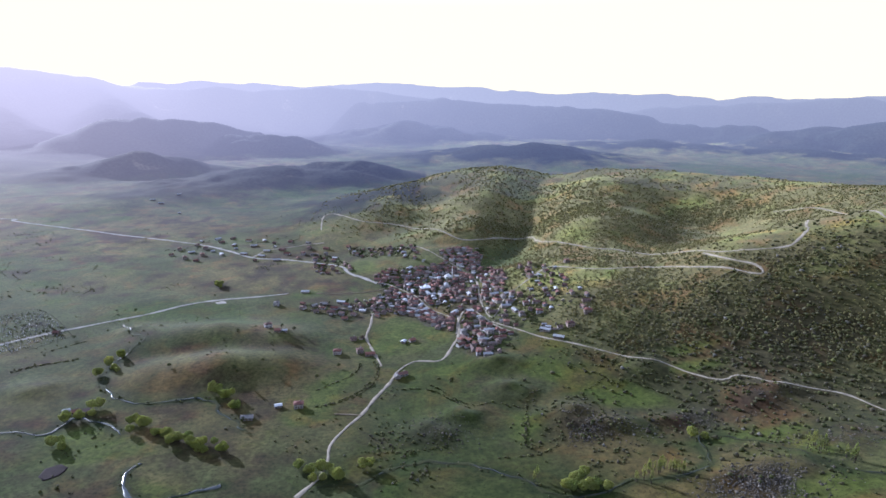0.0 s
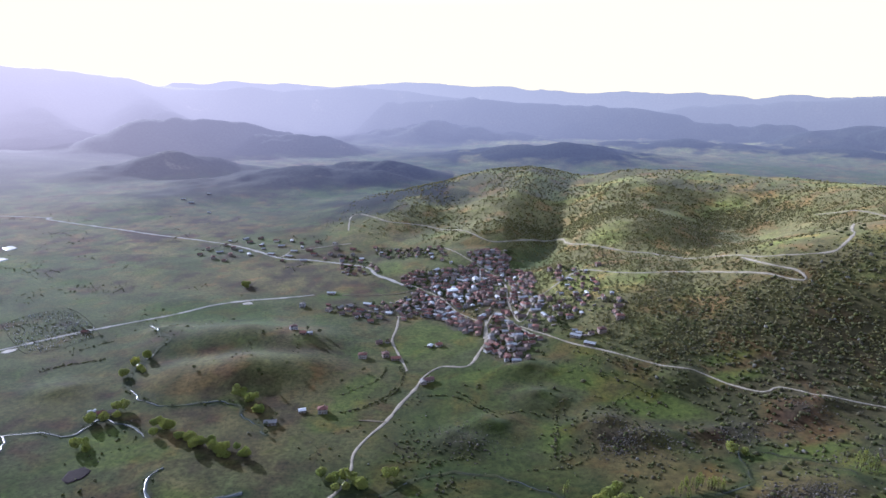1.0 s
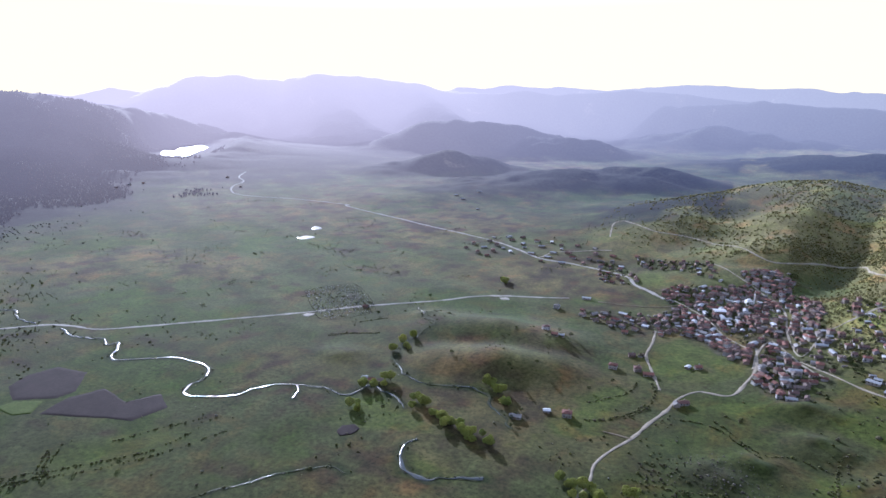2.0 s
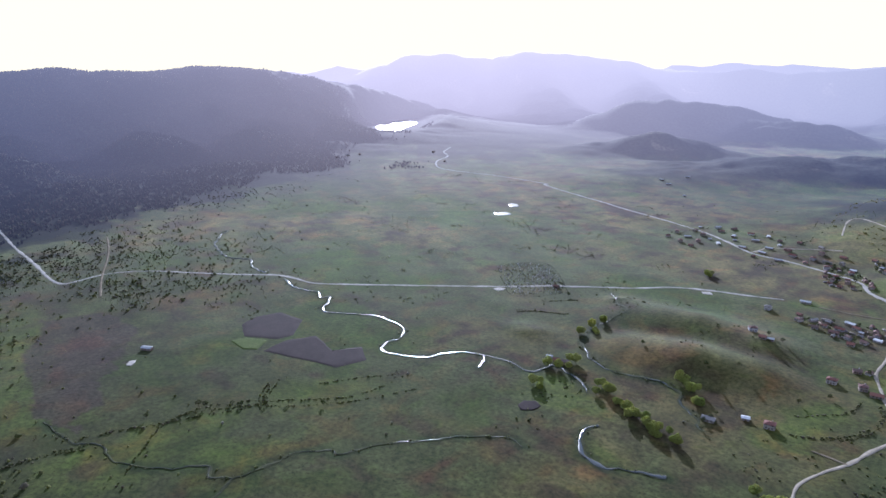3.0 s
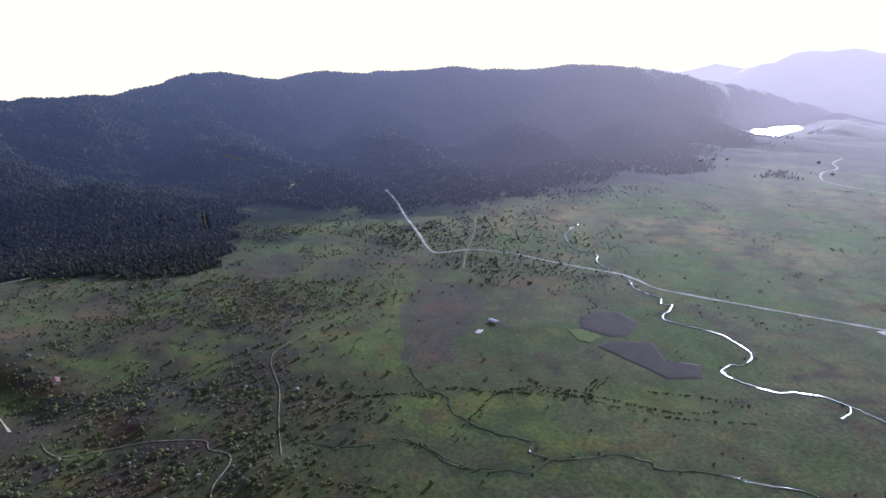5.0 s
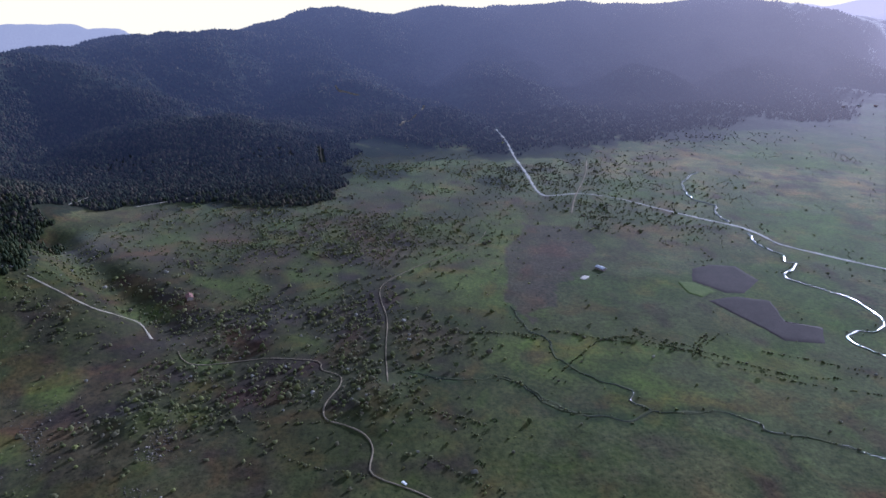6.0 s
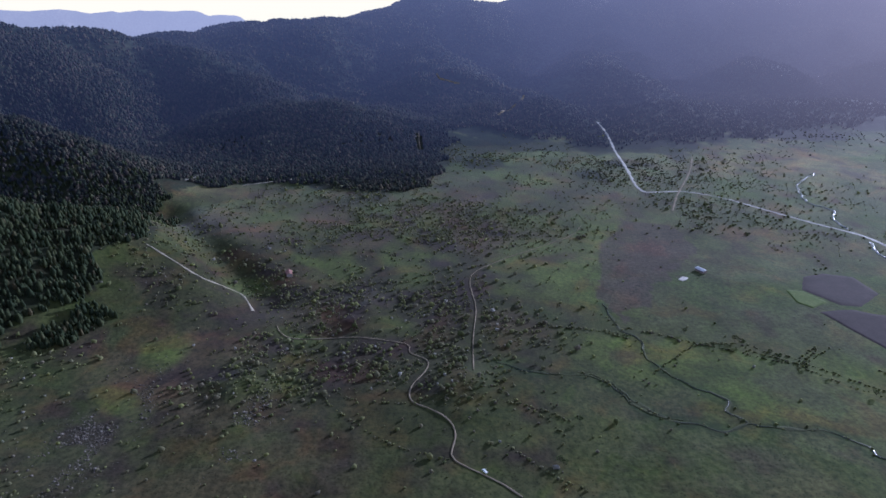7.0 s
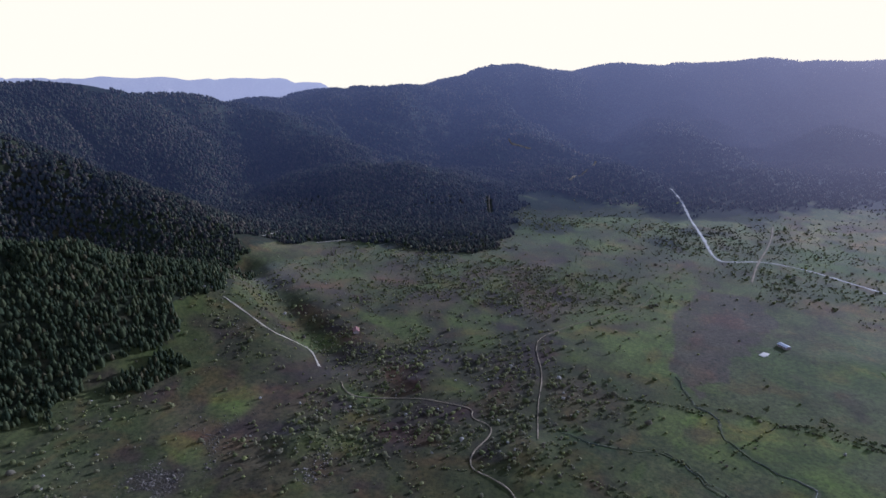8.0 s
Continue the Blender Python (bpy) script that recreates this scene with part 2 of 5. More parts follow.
def turf_colour(t, c):
    """The cover's colour, broken up by patches and tufts of several sizes."""
    c = mix_node(t, "MULTIPLY", 0.8, c, ramp_node(t, noise_node(t, 26, 6, 0.4), [(0.3, (0.68, 0.66, 0.62)), (0.7, (1.28, 1.26, 1.2))]))
    c = mix_node(t, "MULTIPLY", 0.8, c, ramp_node(t, noise_node(t, 4.5, 5), [(0.32, (0.5, 0.54, 0.52)), (0.7, (1.34, 1.30, 1.22))]))
    brown = ramp_node(t, noise_node(t, 48, 7, 0.8), [(0.52, (0, 0, 0)), (0.66, (0.75, 0.75, 0.75))])
    c = mix_node(t, "MIX", brown, c, mix_node(t, "MULTIPLY", 1.0, c, (1.45, 1.0, 0.9)))
    green = ramp_node(t, noise_node(t, 33, 7, 1.0), [(0.55, (0, 0, 0)), (0.68, (0.8, 0.8, 0.8))])
    c = mix_node(t, "MIX", green, c, mix_node(t, "MULTIPLY", 1.0, c, (0.88, 1.0, 0.72)))
    tufts = ramp_node(t, noise_node(t, 1.6, 3), [(0.56, (1, 1, 1)), (0.68, (0.34, 0.36, 0.34))])
    c = mix_node(t, "MULTIPLY", 0.8, c, tufts)
    return c


def ground_material():
    m, t, b = nodes_of("grassland", 1.0)
    b.inputs["Specular IOR Level"].default_value = 0.06
    a = t.nodes.new("ShaderNodeAttribute")
    a.attribute_name = "cover"
    haze_sheen(b)
    c = a.outputs["Color"]
    c = turf_colour(t, c)
    t.links.new(c, b.inputs["Base Color"])
    bump_node(t, b, noise_node(t, 3.0, 5), 0.6, 0.5)
    return m


def calc_node(t, kind, *values):
    n = t.nodes.new("ShaderNodeMath")
    n.operation = kind
    n.use_clamp = kind == "MULTIPLY_ADD"
    for k, v in enumerate(values):
        if isinstance(v, (int, float)):
            n.inputs[k].default_value = v
        else:
            t.links.new(v, n.inputs[k])
    return n.outputs[0]


def place_nodes(t):
    """Where a point lies: its three coordinates and how far off it is."""
    g, s = t.nodes.new("ShaderNodeNewGeometry"), t.nodes.new("ShaderNodeSeparateXYZ")
    t.links.new(g.outputs["Position"], s.inputs[0])
    x, y, z = s.outputs
    return x, y, z, calc_node(t, "SQRT", calc_node(t, "ADD", calc_node(t, "MULTIPLY", x, x), calc_node(t, "MULTIPLY", y, y)))


def painted_haze(t, b):
    """Haze painted as emission, stronger with distance and towards the sun."""
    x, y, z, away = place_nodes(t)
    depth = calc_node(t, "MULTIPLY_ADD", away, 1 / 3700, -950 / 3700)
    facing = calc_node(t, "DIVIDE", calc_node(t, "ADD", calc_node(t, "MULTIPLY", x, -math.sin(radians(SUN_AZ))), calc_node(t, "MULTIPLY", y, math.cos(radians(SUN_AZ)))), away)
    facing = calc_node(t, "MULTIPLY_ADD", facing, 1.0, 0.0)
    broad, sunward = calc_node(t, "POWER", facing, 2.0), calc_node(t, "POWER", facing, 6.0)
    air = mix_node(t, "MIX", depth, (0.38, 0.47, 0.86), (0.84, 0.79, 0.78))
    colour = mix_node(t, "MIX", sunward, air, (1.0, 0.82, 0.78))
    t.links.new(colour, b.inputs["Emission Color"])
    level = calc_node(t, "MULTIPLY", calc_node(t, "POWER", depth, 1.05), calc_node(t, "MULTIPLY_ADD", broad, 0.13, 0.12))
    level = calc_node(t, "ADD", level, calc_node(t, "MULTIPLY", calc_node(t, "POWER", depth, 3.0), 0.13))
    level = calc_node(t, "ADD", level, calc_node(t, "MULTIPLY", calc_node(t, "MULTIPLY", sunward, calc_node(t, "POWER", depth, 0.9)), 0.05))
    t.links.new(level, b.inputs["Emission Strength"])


def backdrop_material():
    """Distant mountains: dark woods and pale fields, with haze painted on as glow."""
    m, t, b = nodes_of("distant_mountains", 1.0)
    b.inputs["Specular IOR Level"].default_value = 0.02
    woods = ramp_node(t, noise_node(t, 150, 8, 0.6), [(0.40, (0.010, 0.014, 0.011)), (0.60, (0.018, 0.021, 0.014)), (0.69, (0.026, 0.026, 0.016)), (0.73, (0.07, 0.062, 0.04))])
    woods = mix_node(t, "MULTIPLY", 0.9, woods, ramp_node(t, noise_node(t, 11, 3), [(0.35, (0.45, 0.45, 0.45)), (0.65, (1.6, 1.6, 1.6))]))
    bump_node(t, b, noise_node(t, 3.0, 5), 0.6, 0.5)
    x, y, z, away = place_nodes(t)
    low = calc_node(t, "MULTIPLY_ADD", calc_node(t, "ADD", z, calc_node(t, "MULTIPLY", noise_node(t, 120, 6), 70.0)), -1 / 18, 4.2)
    turf = t.nodes.new("ShaderNodeAttribute")
    turf.attribute_name = "cover"
    meadow = turf_colour(t, turf.outputs["Color"])
    valley = calc_node(t, "DIVIDE", calc_node(t, "ADD", calc_node(t, "MULTIPLY", x, math.cos(radians(54))), calc_node(t, "MULTIPLY", y, math.sin(radians(54)))), away)
    near = calc_node(t, "MULTIPLY_ADD", away, -1 / 500, 2000 / 500)
    open_land = calc_node(t, "MAXIMUM", near, calc_node(t, "MULTIPLY", low, calc_node(t, "MULTIPLY_ADD", valley, 9.0, 0.0)))
    t.links.new(mix_node(t, "MIX", open_land, woods, meadow), b.inputs["Base Color"])
    haze_sheen(b)
    t.links.new(calc_node(t, "MULTIPLY", calc_node(t, "MULTIPLY", open_land, calc_node(t, "MULTIPLY_ADD", valley, 30.0, 0.0)), 0.006), b.inputs["Sheen Weight"])
    # the mountains' haze is put into their emission
    painted_haze(t, b)
    return m


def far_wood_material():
    """Distant trees, each of its own dark green or brown, under the same painted haze."""
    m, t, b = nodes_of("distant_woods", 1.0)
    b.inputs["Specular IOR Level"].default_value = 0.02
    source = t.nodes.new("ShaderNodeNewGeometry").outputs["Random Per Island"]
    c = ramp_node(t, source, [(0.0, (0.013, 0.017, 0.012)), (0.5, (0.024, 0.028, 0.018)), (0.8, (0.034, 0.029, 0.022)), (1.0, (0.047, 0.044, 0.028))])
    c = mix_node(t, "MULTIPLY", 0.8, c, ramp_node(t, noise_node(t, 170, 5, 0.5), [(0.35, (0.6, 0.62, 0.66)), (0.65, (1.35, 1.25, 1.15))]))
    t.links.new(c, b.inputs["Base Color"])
    # haze as emission here too, so the trees match the slopes
    painted_haze(t, b)
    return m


M_GROUND = ground_material()
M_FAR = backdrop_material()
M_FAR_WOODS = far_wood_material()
M_ASPHALT = plain("worn_asphalt", (0.25, 0.235, 0.21), (0.36, 0.345, 0.32), 14)
M_GRAVEL = plain("pale_gravel", (0.21, 0.185, 0.145), (0.33, 0.295, 0.235), 9)
M_TRACK = plain("trodden_earth", (0.11, 0.09, 0.06), (0.18, 0.15, 0.105), 8)
M_BANK = plain("boggy_bank", (0.018, 0.022, 0.010), (0.045, 0.05, 0.02), 10, bump=0.5)
M_PLOUGH = plain("ploughed_soil", (0.018, 0.013, 0.015), (0.030, 0.022, 0.024), 18, bump=0.15)
M_YOUNG = plain("young_corn", (0.05, 0.075, 0.014), (0.07, 0.092, 0.022), 15)
M_YARD = plain("bare_yard", (0.30, 0.28, 0.24), (0.45, 0.42, 0.38), 6)
M_WATER, _t, _b = nodes_of("water", 0.22)
_b.inputs["Base Color"].default_value = (0.02, 0.025, 0.02, 1)
_b.inputs["Specular IOR Level"].default_value = 0.5
bump_node(_t, _b, noise_node(_t, 2.2, 3), 0.05, 0.5)
M_LAKE, _t, _b = nodes_of("wind_ruffled_water", 0.38)
_b.inputs["Base Color"].default_value = (0.03, 0.035, 0.035, 1)
_b.inputs["Specular IOR Level"].default_value = 0.5
bump_node(_t, _b, noise_node(_t, 5, 3), 0.5, 1.0)
ROOF_TONES = [(0.0, (0.115, 0.068, 0.058)), (0.35, (0.185, 0.088, 0.073)), (0.6, (0.125, 0.097, 0.09)), (0.8, (0.23, 0.115, 0.09)), (0.92, (0.16, 0.15, 0.145)), (1.0, (0.30, 0.29, 0.285))]
WALL_TONES = [(0.0, (0.17, 0.14, 0.12)), (0.35, (0.27, 0.25, 0.23)), (0.55, (0.20, 0.14, 0.12)), (0.8, (0.36, 0.34, 0.33)), (0.93, (0.22, 0.21, 0.24)), (1.0, (0.62, 0.62, 0.62))]
M_ROOF = picked("clay_tiles", ROOF_TONES)
M_WALL = picked("rendered_walls", WALL_TONES)
M_ROOF_FAR = picked("clay_tiles_joined", ROOF_TONES, 0.8, True)
M_WALL_FAR = picked("rendered_walls_joined", WALL_TONES, 0.8, True)
M_METAL = picked("sheet_metal_roof", [(0.0, (0.30, 0.31, 0.33)), (0.7, (0.42, 0.43, 0.45)), (1.0, (0.62, 0.63, 0.65))], 0.5)
M_TIN = picked("bright_tin", [(0.0, (0.70, 0.71, 0.72)), (1.0, (0.74, 0.75, 0.76))], 0.5)
M_GLASS, _t, _b = nodes_of("window_pane", 0.1)
_b.inputs["Base Color"].default_value = (0.03, 0.035, 0.04, 1)
M_WOOD = plain("old_wood", (0.07, 0.05, 0.035), (0.14, 0.10, 0.07), 1.5)
M_BARK = plain("bark", (0.05, 0.04, 0.03), (0.10, 0.085, 0.07), 0.8)
M_SCRUB = picked("scrub_leaves", [(0.0, (0.18, 0.175, 0.07)), (0.5, (0.26, 0.245, 0.11)), (0.85, (0.30, 0.28, 0.14)), (1.0, (0.34, 0.32, 0.20))], 0.95, True, 0.65)
M_THICKET = picked("thicket_leaves", [(0.0, (0.10, 0.115, 0.05)), (0.4, (0.17, 0.175, 0.08)), (0.7, (0.165, 0.15, 0.115)), (0.972, (0.22, 0.235, 0.09)), (0.98, (0.27, 0.265, 0.235)), (1.0, (0.36, 0.35, 0.32))], 0.95, True, 0.65)
M_PINE = picked("pine_needles", [(0.0, (0.033, 0.046, 0.027)), (0.6, (0.056, 0.070, 0.036)), (0.9, (0.076, 0.086, 0.043)), (1.0, (0.100, 0.088, 0.052))], 0.95, True, 0.6)
M_WOODLAND = picked("woodland_leaves", [(0.0, (0.085, 0.09, 0.055)), (0.6, (0.12, 0.12, 0.075)), (1.0, (0.17, 0.155, 0.11))], 0.95, True, 0.6)
M_LEAF = picked("fresh_leaves", [(0.0, (0.37, 0.41, 0.11)), (0.5, (0.45, 0.47, 0.15)), (0.85, (0.31, 0.37, 0.105)), (1.0, (0.56, 0.56, 0.15))], 0.9, False, 0.65)
M_GARDEN = picked("garden_tree_leaves", [(0.0, (0.06, 0.085, 0.032)), (0.6, (0.10, 0.125, 0.046)), (1.0, (0.15, 0.16, 0.07))], 0.9, False, 0.6)
M_ROCK = picked("grey_rock", [(0.0, (0.045, 0.040, 0.034)), (0.6, (0.085, 0.076, 0.064)), (0.9, (0.135, 0.122, 0.105)), (1.0, (0.20, 0.185, 0.165))], 0.95, True)
M_GRAVE = picked("gravestone", [(0.0, (0.30, 0.30, 0.30)), (1.0, (0.60, 0.60, 0.58))], 0.6, True)
M_CAR = plain("white_paint", (0.72, 0.72, 0.72), (0.8, 0.8, 0.8), 2, 0.25)
M_TYRE = plain("rubber", (0.02, 0.02, 0.02), (0.03, 0.03, 0.03), 0.5)


# ---- mesh helpers ----
def quick_mesh(name, verts, faces, mat, smooth=False):
    """A mesh from arrays, all faces with the same number of corners."""
    verts, faces = np.asarray(verts, np.float32), np.asarray(faces, np.int32)
    me = bpy.data.meshes.new(name)
    n, k = faces.shape
    me.vertices.add(len(verts))
    me.vertices.foreach_set("co", verts.ravel())
    me.loops.add(n * k)
    me.loops.foreach_set("vertex_index", faces.ravel())
    me.polygons.add(n)
    me.polygons.foreach_set("loop_start", np.arange(n, dtype=np.int32) * k)
    if smooth:
        me.polygons.foreach_set("use_smooth", np.ones(n, bool))
    me.update(calc_edges=True)
    me.materials.append(mat)
    return me


def part(name, bm, mat, parent, label=""):
    me = bpy.data.meshes.new(name)
    bm.to_mesh(me)
    bm.free()
    me.materials.append(mat)
    ob = new(name, me)
    ob.parent = parent
    return tagged(ob, label)


def block(bm, x0, y0, z0, x1, y1, z1, bevel=0.0):
    made = bmesh.ops.create_cube(bm, size=1.0)["verts"]
    for v in made:
        v.co = Vector(((x0 + x1) / 2 + v.co.x * (x1 - x0), (y0 + y1) / 2 + v.co.y * (y1 - y0), (z0 + z1) / 2 + v.co.z * (z1 - z0)))
    if bevel:
        edges = list({e for v in made for e in v.link_edges})
        bmesh.ops.bevel(bm, geom=edges, offset=bevel, segments=1, affect="EDGES")
    return bm


def inside(x, y, corners):
    """Which places lie within a polygon."""
    x, y = np.asarray(x, float), np.asarray(y, float)
    result = np.zeros(x.shape, bool)
    for (ax, ay), (bx, by) in zip(corners, corners[1:] + corners[:1]):
        if ay != by:
            result ^= ((ay > y) != (by > y)) & (x < (bx - ax) * (y - ay) / (by - ay) + ax)
    return result


def smooth_line(points, step=4.0):
    """A rounded line through the points, with a stop every few metres."""
    p = np.array(points, float)
    p = np.vstack([2 * p[0] - p[1], p, 2 * p[-1] - p[-2]])
    out = []
    for a, b, c, d in zip(p, p[1:], p[2:], p[3:]):
        n = max(1, int(np.linalg.norm(c - b) / step))
        s = np.arange(n)[:, None] / n
        out.append(0.5 * (2 * b + (c - a) * s + (2 * a - 5 * b + 4 * c - d) * s**2 + (3 * b - a - 3 * c + d) * s**3))
    return np.vstack([*out, p[-2:-1]])


def path_grid(lines, box=(-2000, -500, 700, 2000), cell=2.0, reach=5):
    """For each cell of the plan, about how far the nearest of some lines is, up to ten metres."""
    nx, ny = int((box[2] - box[0]) / cell), int((box[3] - box[1]) / cell)
    grid = np.full((nx, ny), 10.0)
    p = np.vstack([smooth_line(line, 1.5) for line in lines])
    ix, iy = ((p[:, 0] - box[0]) / cell).astype(int), ((p[:, 1] - box[1]) / cell).astype(int)
    for dx in range(-reach, reach + 1):
        for dy in range(-reach, reach + 1):
            jx, jy = np.clip(ix + dx, 0, nx - 1), np.clip(iy + dy, 0, ny - 1)
            np.minimum.at(grid, (jx, jy), math.hypot(dx, dy) * cell)
    return lambda x, y: grid[np.clip(((np.asarray(x) - box[0]) / cell).astype(int), 0, nx - 1), np.clip(((np.asarray(y) - box[1]) / cell).astype(int), 0, ny - 1)]


def ribbon(name, points, width, mat, lift, label, category, wander=0.15, seed=0, dip=0.0, meander=0.0):
    """A strip that lies on the ground along a line, with an uneven edge."""
    p = smooth_line(points, 2.5 if meander else 4.0)
    d = np.gradient(p, axis=0)
    d /= np.linalg.norm(d, axis=1)[:, None] + 1e-9
    side = np.stack([-d[:, 1], d[:, 0]], -1)
    p = p + side * (meander * (wave(p[:, 0], p[:, 1], 13, 17) + 0.5 * wave(p[:, 0], p[:, 1], 6, 18)))[:, None]
    w = width / 2 * (1 + wander * 2 * wave(p[:, 0], p[:, 1], 11, seed + 5))
    rows = []
    for k in (-1.0, -0.5, 0.0, 0.5, 1.0):
        q = p + side * (w * k * (1 + wander * wave(p[:, 0], p[:, 1], 5, seed + int(k * 2) + 9)))[:, None]
        z = height(q[:, 0], q[:, 1]) + lift - (0.3 if abs(k) == 1 else 0) + dip * wave(p[:, 0], p[:, 1], 17, seed + 3)
        rows.append(np.column_stack([q, z]))
    v = np.stack(rows, 1).reshape(-1, 3)
    i, j = np.meshgrid(np.arange(len(p) - 1), np.arange(4), indexing="ij")
    q = (i * 5 + j).ravel()
    me = quick_mesh(name, v, np.stack([q, q + 5, q + 6, q + 1], -1)[:, ::-1], mat, True)
    return tagged(new(name, me), label, category, kind="structure")


def patch(name, corners, mat, lift, label, category, level=None, straight=False):
    """A field or a sheet of water with a rounded outline that lies on the ground."""
    c = np.array(corners, float)
    if straight:
        ring = np.vstack([a + (b - a) * np.linspace(0, 1, 10)[:-1, None] for a, b in zip(c, np.roll(c, -1, 0))])
        ring = ring + 0.8 * np.stack([wave(ring[:, 0], ring[:, 1], 9, 1), wave(ring[:, 0], ring[:, 1], 9, 2)], -1)
    else:
        ring = smooth_line(list(map(tuple, c)) + [tuple(c[0])], 6.0)[:-1]
    mid = ring.mean(0)
    rows = []
    for k in np.linspace(0.04, 1, 12):
        q = mid + (ring - mid) * k
        z = height(q[:, 0], q[:, 1]) + lift if level is None else np.full(len(q), level)
        if k == 1 and level is None:
            z -= 0.5
        rows.append(np.column_stack([q, z]))
    v = np.concatenate(rows)
    n = len(ring)
    i, j = np.meshgrid(np.arange(11), np.arange(n), indexing="ij")
    a, b = (i * n + j).ravel(), (i * n + (j + 1) % n).ravel()
    faces = np.stack([a, a + n, b + n, b], -1)
    me = quick_mesh(name, v, faces, mat, True)
    bm = bmesh.new()
    bm.from_mesh(me)
    bmesh.ops.contextual_create(bm, geom=[e for e in bm.edges if e.is_boundary and (e.verts[0].co.xy - Vector(mid)).length < 0.06 * np.ptp(ring, axis=0).max() + 2][:n])
    bmesh.ops.recalc_face_normals(bm, faces=bm.faces)
    if sum(f.normal.z for f in bm.faces) < 0:
        bmesh.ops.reverse_faces(bm, faces=bm.faces)
    bm.to_mesh(me)
    bm.free()
    return tagged(new(name, me), label, category, kind="structure")


def icosahedron():
    g = (1 + 5**0.5) / 2
    v = np.array([(-1, g, 0), (1, g, 0), (-1, -g, 0), (1, -g, 0), (0, -1, g), (0, 1, g), (0, -1, -g), (0, 1, -g), (g, 0, -1), (g, 0, 1), (-g, 0, -1), (-g, 0, 1)])
    f = np.array([(0, 11, 5), (0, 5, 1), (0, 1, 7), (0, 7, 10), (0, 10, 11), (1, 5, 9), (5, 11, 4), (11, 10, 2), (10, 7, 6), (7, 1, 8),
                  (3, 9, 4), (3, 4, 2), (3, 2, 6), (3, 6, 8), (3, 8, 9), (4, 9, 5), (2, 4, 11), (6, 2, 10), (8, 6, 7), (9, 8, 1)])
    return v / np.linalg.norm(v[0]), f


def scatter(name, kinds, x, y, size, mat, label, category, sink=0.1, rng=None):
    """Many small growing or lying things as one mesh. kinds: shapes of unit size as (corners, triangles)."""
    which = rng.integers(0, len(kinds), len(x))
    vs, fs, start = [], [], 0
    z = height(x, y)
    for k, (v, f) in enumerate(kinds):
        m = np.flatnonzero(which == k)
        a = rng.uniform(0, 2 * np.pi, len(m))
        s = size[m] * rng.uniform(0.75, 1.3, len(m))
        tall = rng.uniform(0.8, 1.25, len(m))
        px = (v[None, :, 0] * np.cos(a)[:, None] - v[None, :, 1] * np.sin(a)[:, None]) * s[:, None] + x[m][:, None]
        py = (v[None, :, 0] * np.sin(a)[:, None] + v[None, :, 1] * np.cos(a)[:, None]) * s[:, None] + y[m][:, None]
        pz = (v[None, :, 2] - sink) * (s * tall)[:, None] + z[m][:, None]
        vs.append(np.stack([px, py, pz], -1).reshape(-1, 3))
        fs.append((f[None] + (np.arange(len(m)) * len(v))[:, None, None]).reshape(-1, 3) + start)
        start += len(m) * len(v)
    me = quick_mesh(name, np.concatenate(vs), np.concatenate(fs), mat)
    return tagged(new(name, me), label, category, kind="stuff")


def bush_kinds(rng, count=6, flat=0.75, lobes=2):
    """Uneven bushes of several lobes."""
    out = []
    for _ in range(count):
        vs, fs = [], []
        for lobe in range(rng.integers(1, lobes + 1)):
            v, f = icosahedron()
            v = v * rng.uniform(0.5, 1.4, (12, 1)) * (1.0 if lobe == 0 else 0.7)
            v = v * (0.5, 0.5, 0.5 * flat) + (rng.uniform(-0.35, 0.35) * lobe, rng.uniform(-0.35, 0.35) * lobe, 0.3)
            fs.append(f + 12 * len(vs))
            vs.append(v)
        out.append((np.concatenate(vs), np.concatenate(fs)))
    return out


def pine_kinds(rng, count=6):
    """Conifers with full, ragged crowns that taper to a blunt top."""
    out = []
    for _ in range(count):
        n, rings = 4, []
        for z, wide in ((0.04, 0.24), (0.40, 0.28), (0.78, 0.15)):
            a = np.arange(n) * 2 * np.pi / n + rng.uniform(0, 1)
            r = wide * rng.uniform(0.6, 1.3, n)
            rings.append(np.stack([r * np.cos(a), r * np.sin(a), z + rng.uniform(-0.08, 0.08, n)], -1))
        tip = np.array([[rng.uniform(-0.04, 0.04), rng.uniform(-0.04, 0.04), 1.0]])
        faces = []
        for k in range(n):
            q = (k + 1) % n
            for low in (0, n):
                faces += [(low + k, low + q, low + n + q), (low + k, low + n + q, low + n + k)]
            faces.append((2 * n + k, 2 * n + q, 3 * n))
        out.append((np.concatenate([*rings, tip]), np.array(faces)))
    return out


def places(rng, count, box, keep):
    """Random places within a box (x0, y0, x1, y1), thinned by a chance from 0 to 1 for each."""
    x, y = rng.uniform(box[0], box[2], count), rng.uniform(box[1], box[3], count)
    m = rng.uniform(0, 1, count) < keep(x, y)
    for field in FIELDS:
        m &= ~inside(x, y, field)
    return x[m], y[m]


# ---- lines of the plan ----
ROADS = {}
ROADS["asphalt"] = ([(-1545, 289), (-1478, 294), (-1412, 294), (-1293, 286), (-1158, 281), (-1067, 274), (-1021, 278), (-1016, 298), (-1022, 343), (-989, 396), (-923, 443), (-876, 478), (-834, 514), (-804, 526), (-755, 534), (-708, 572), (-650, 621), (-590, 674), (-551, 709), (-504, 755), (-445, 802), (-400, 840), (-364, 877), (-321, 898), (-272, 912), (-234, 927)], 4.8, M_ASPHALT, "grey two-lane asphalt road across the valley")
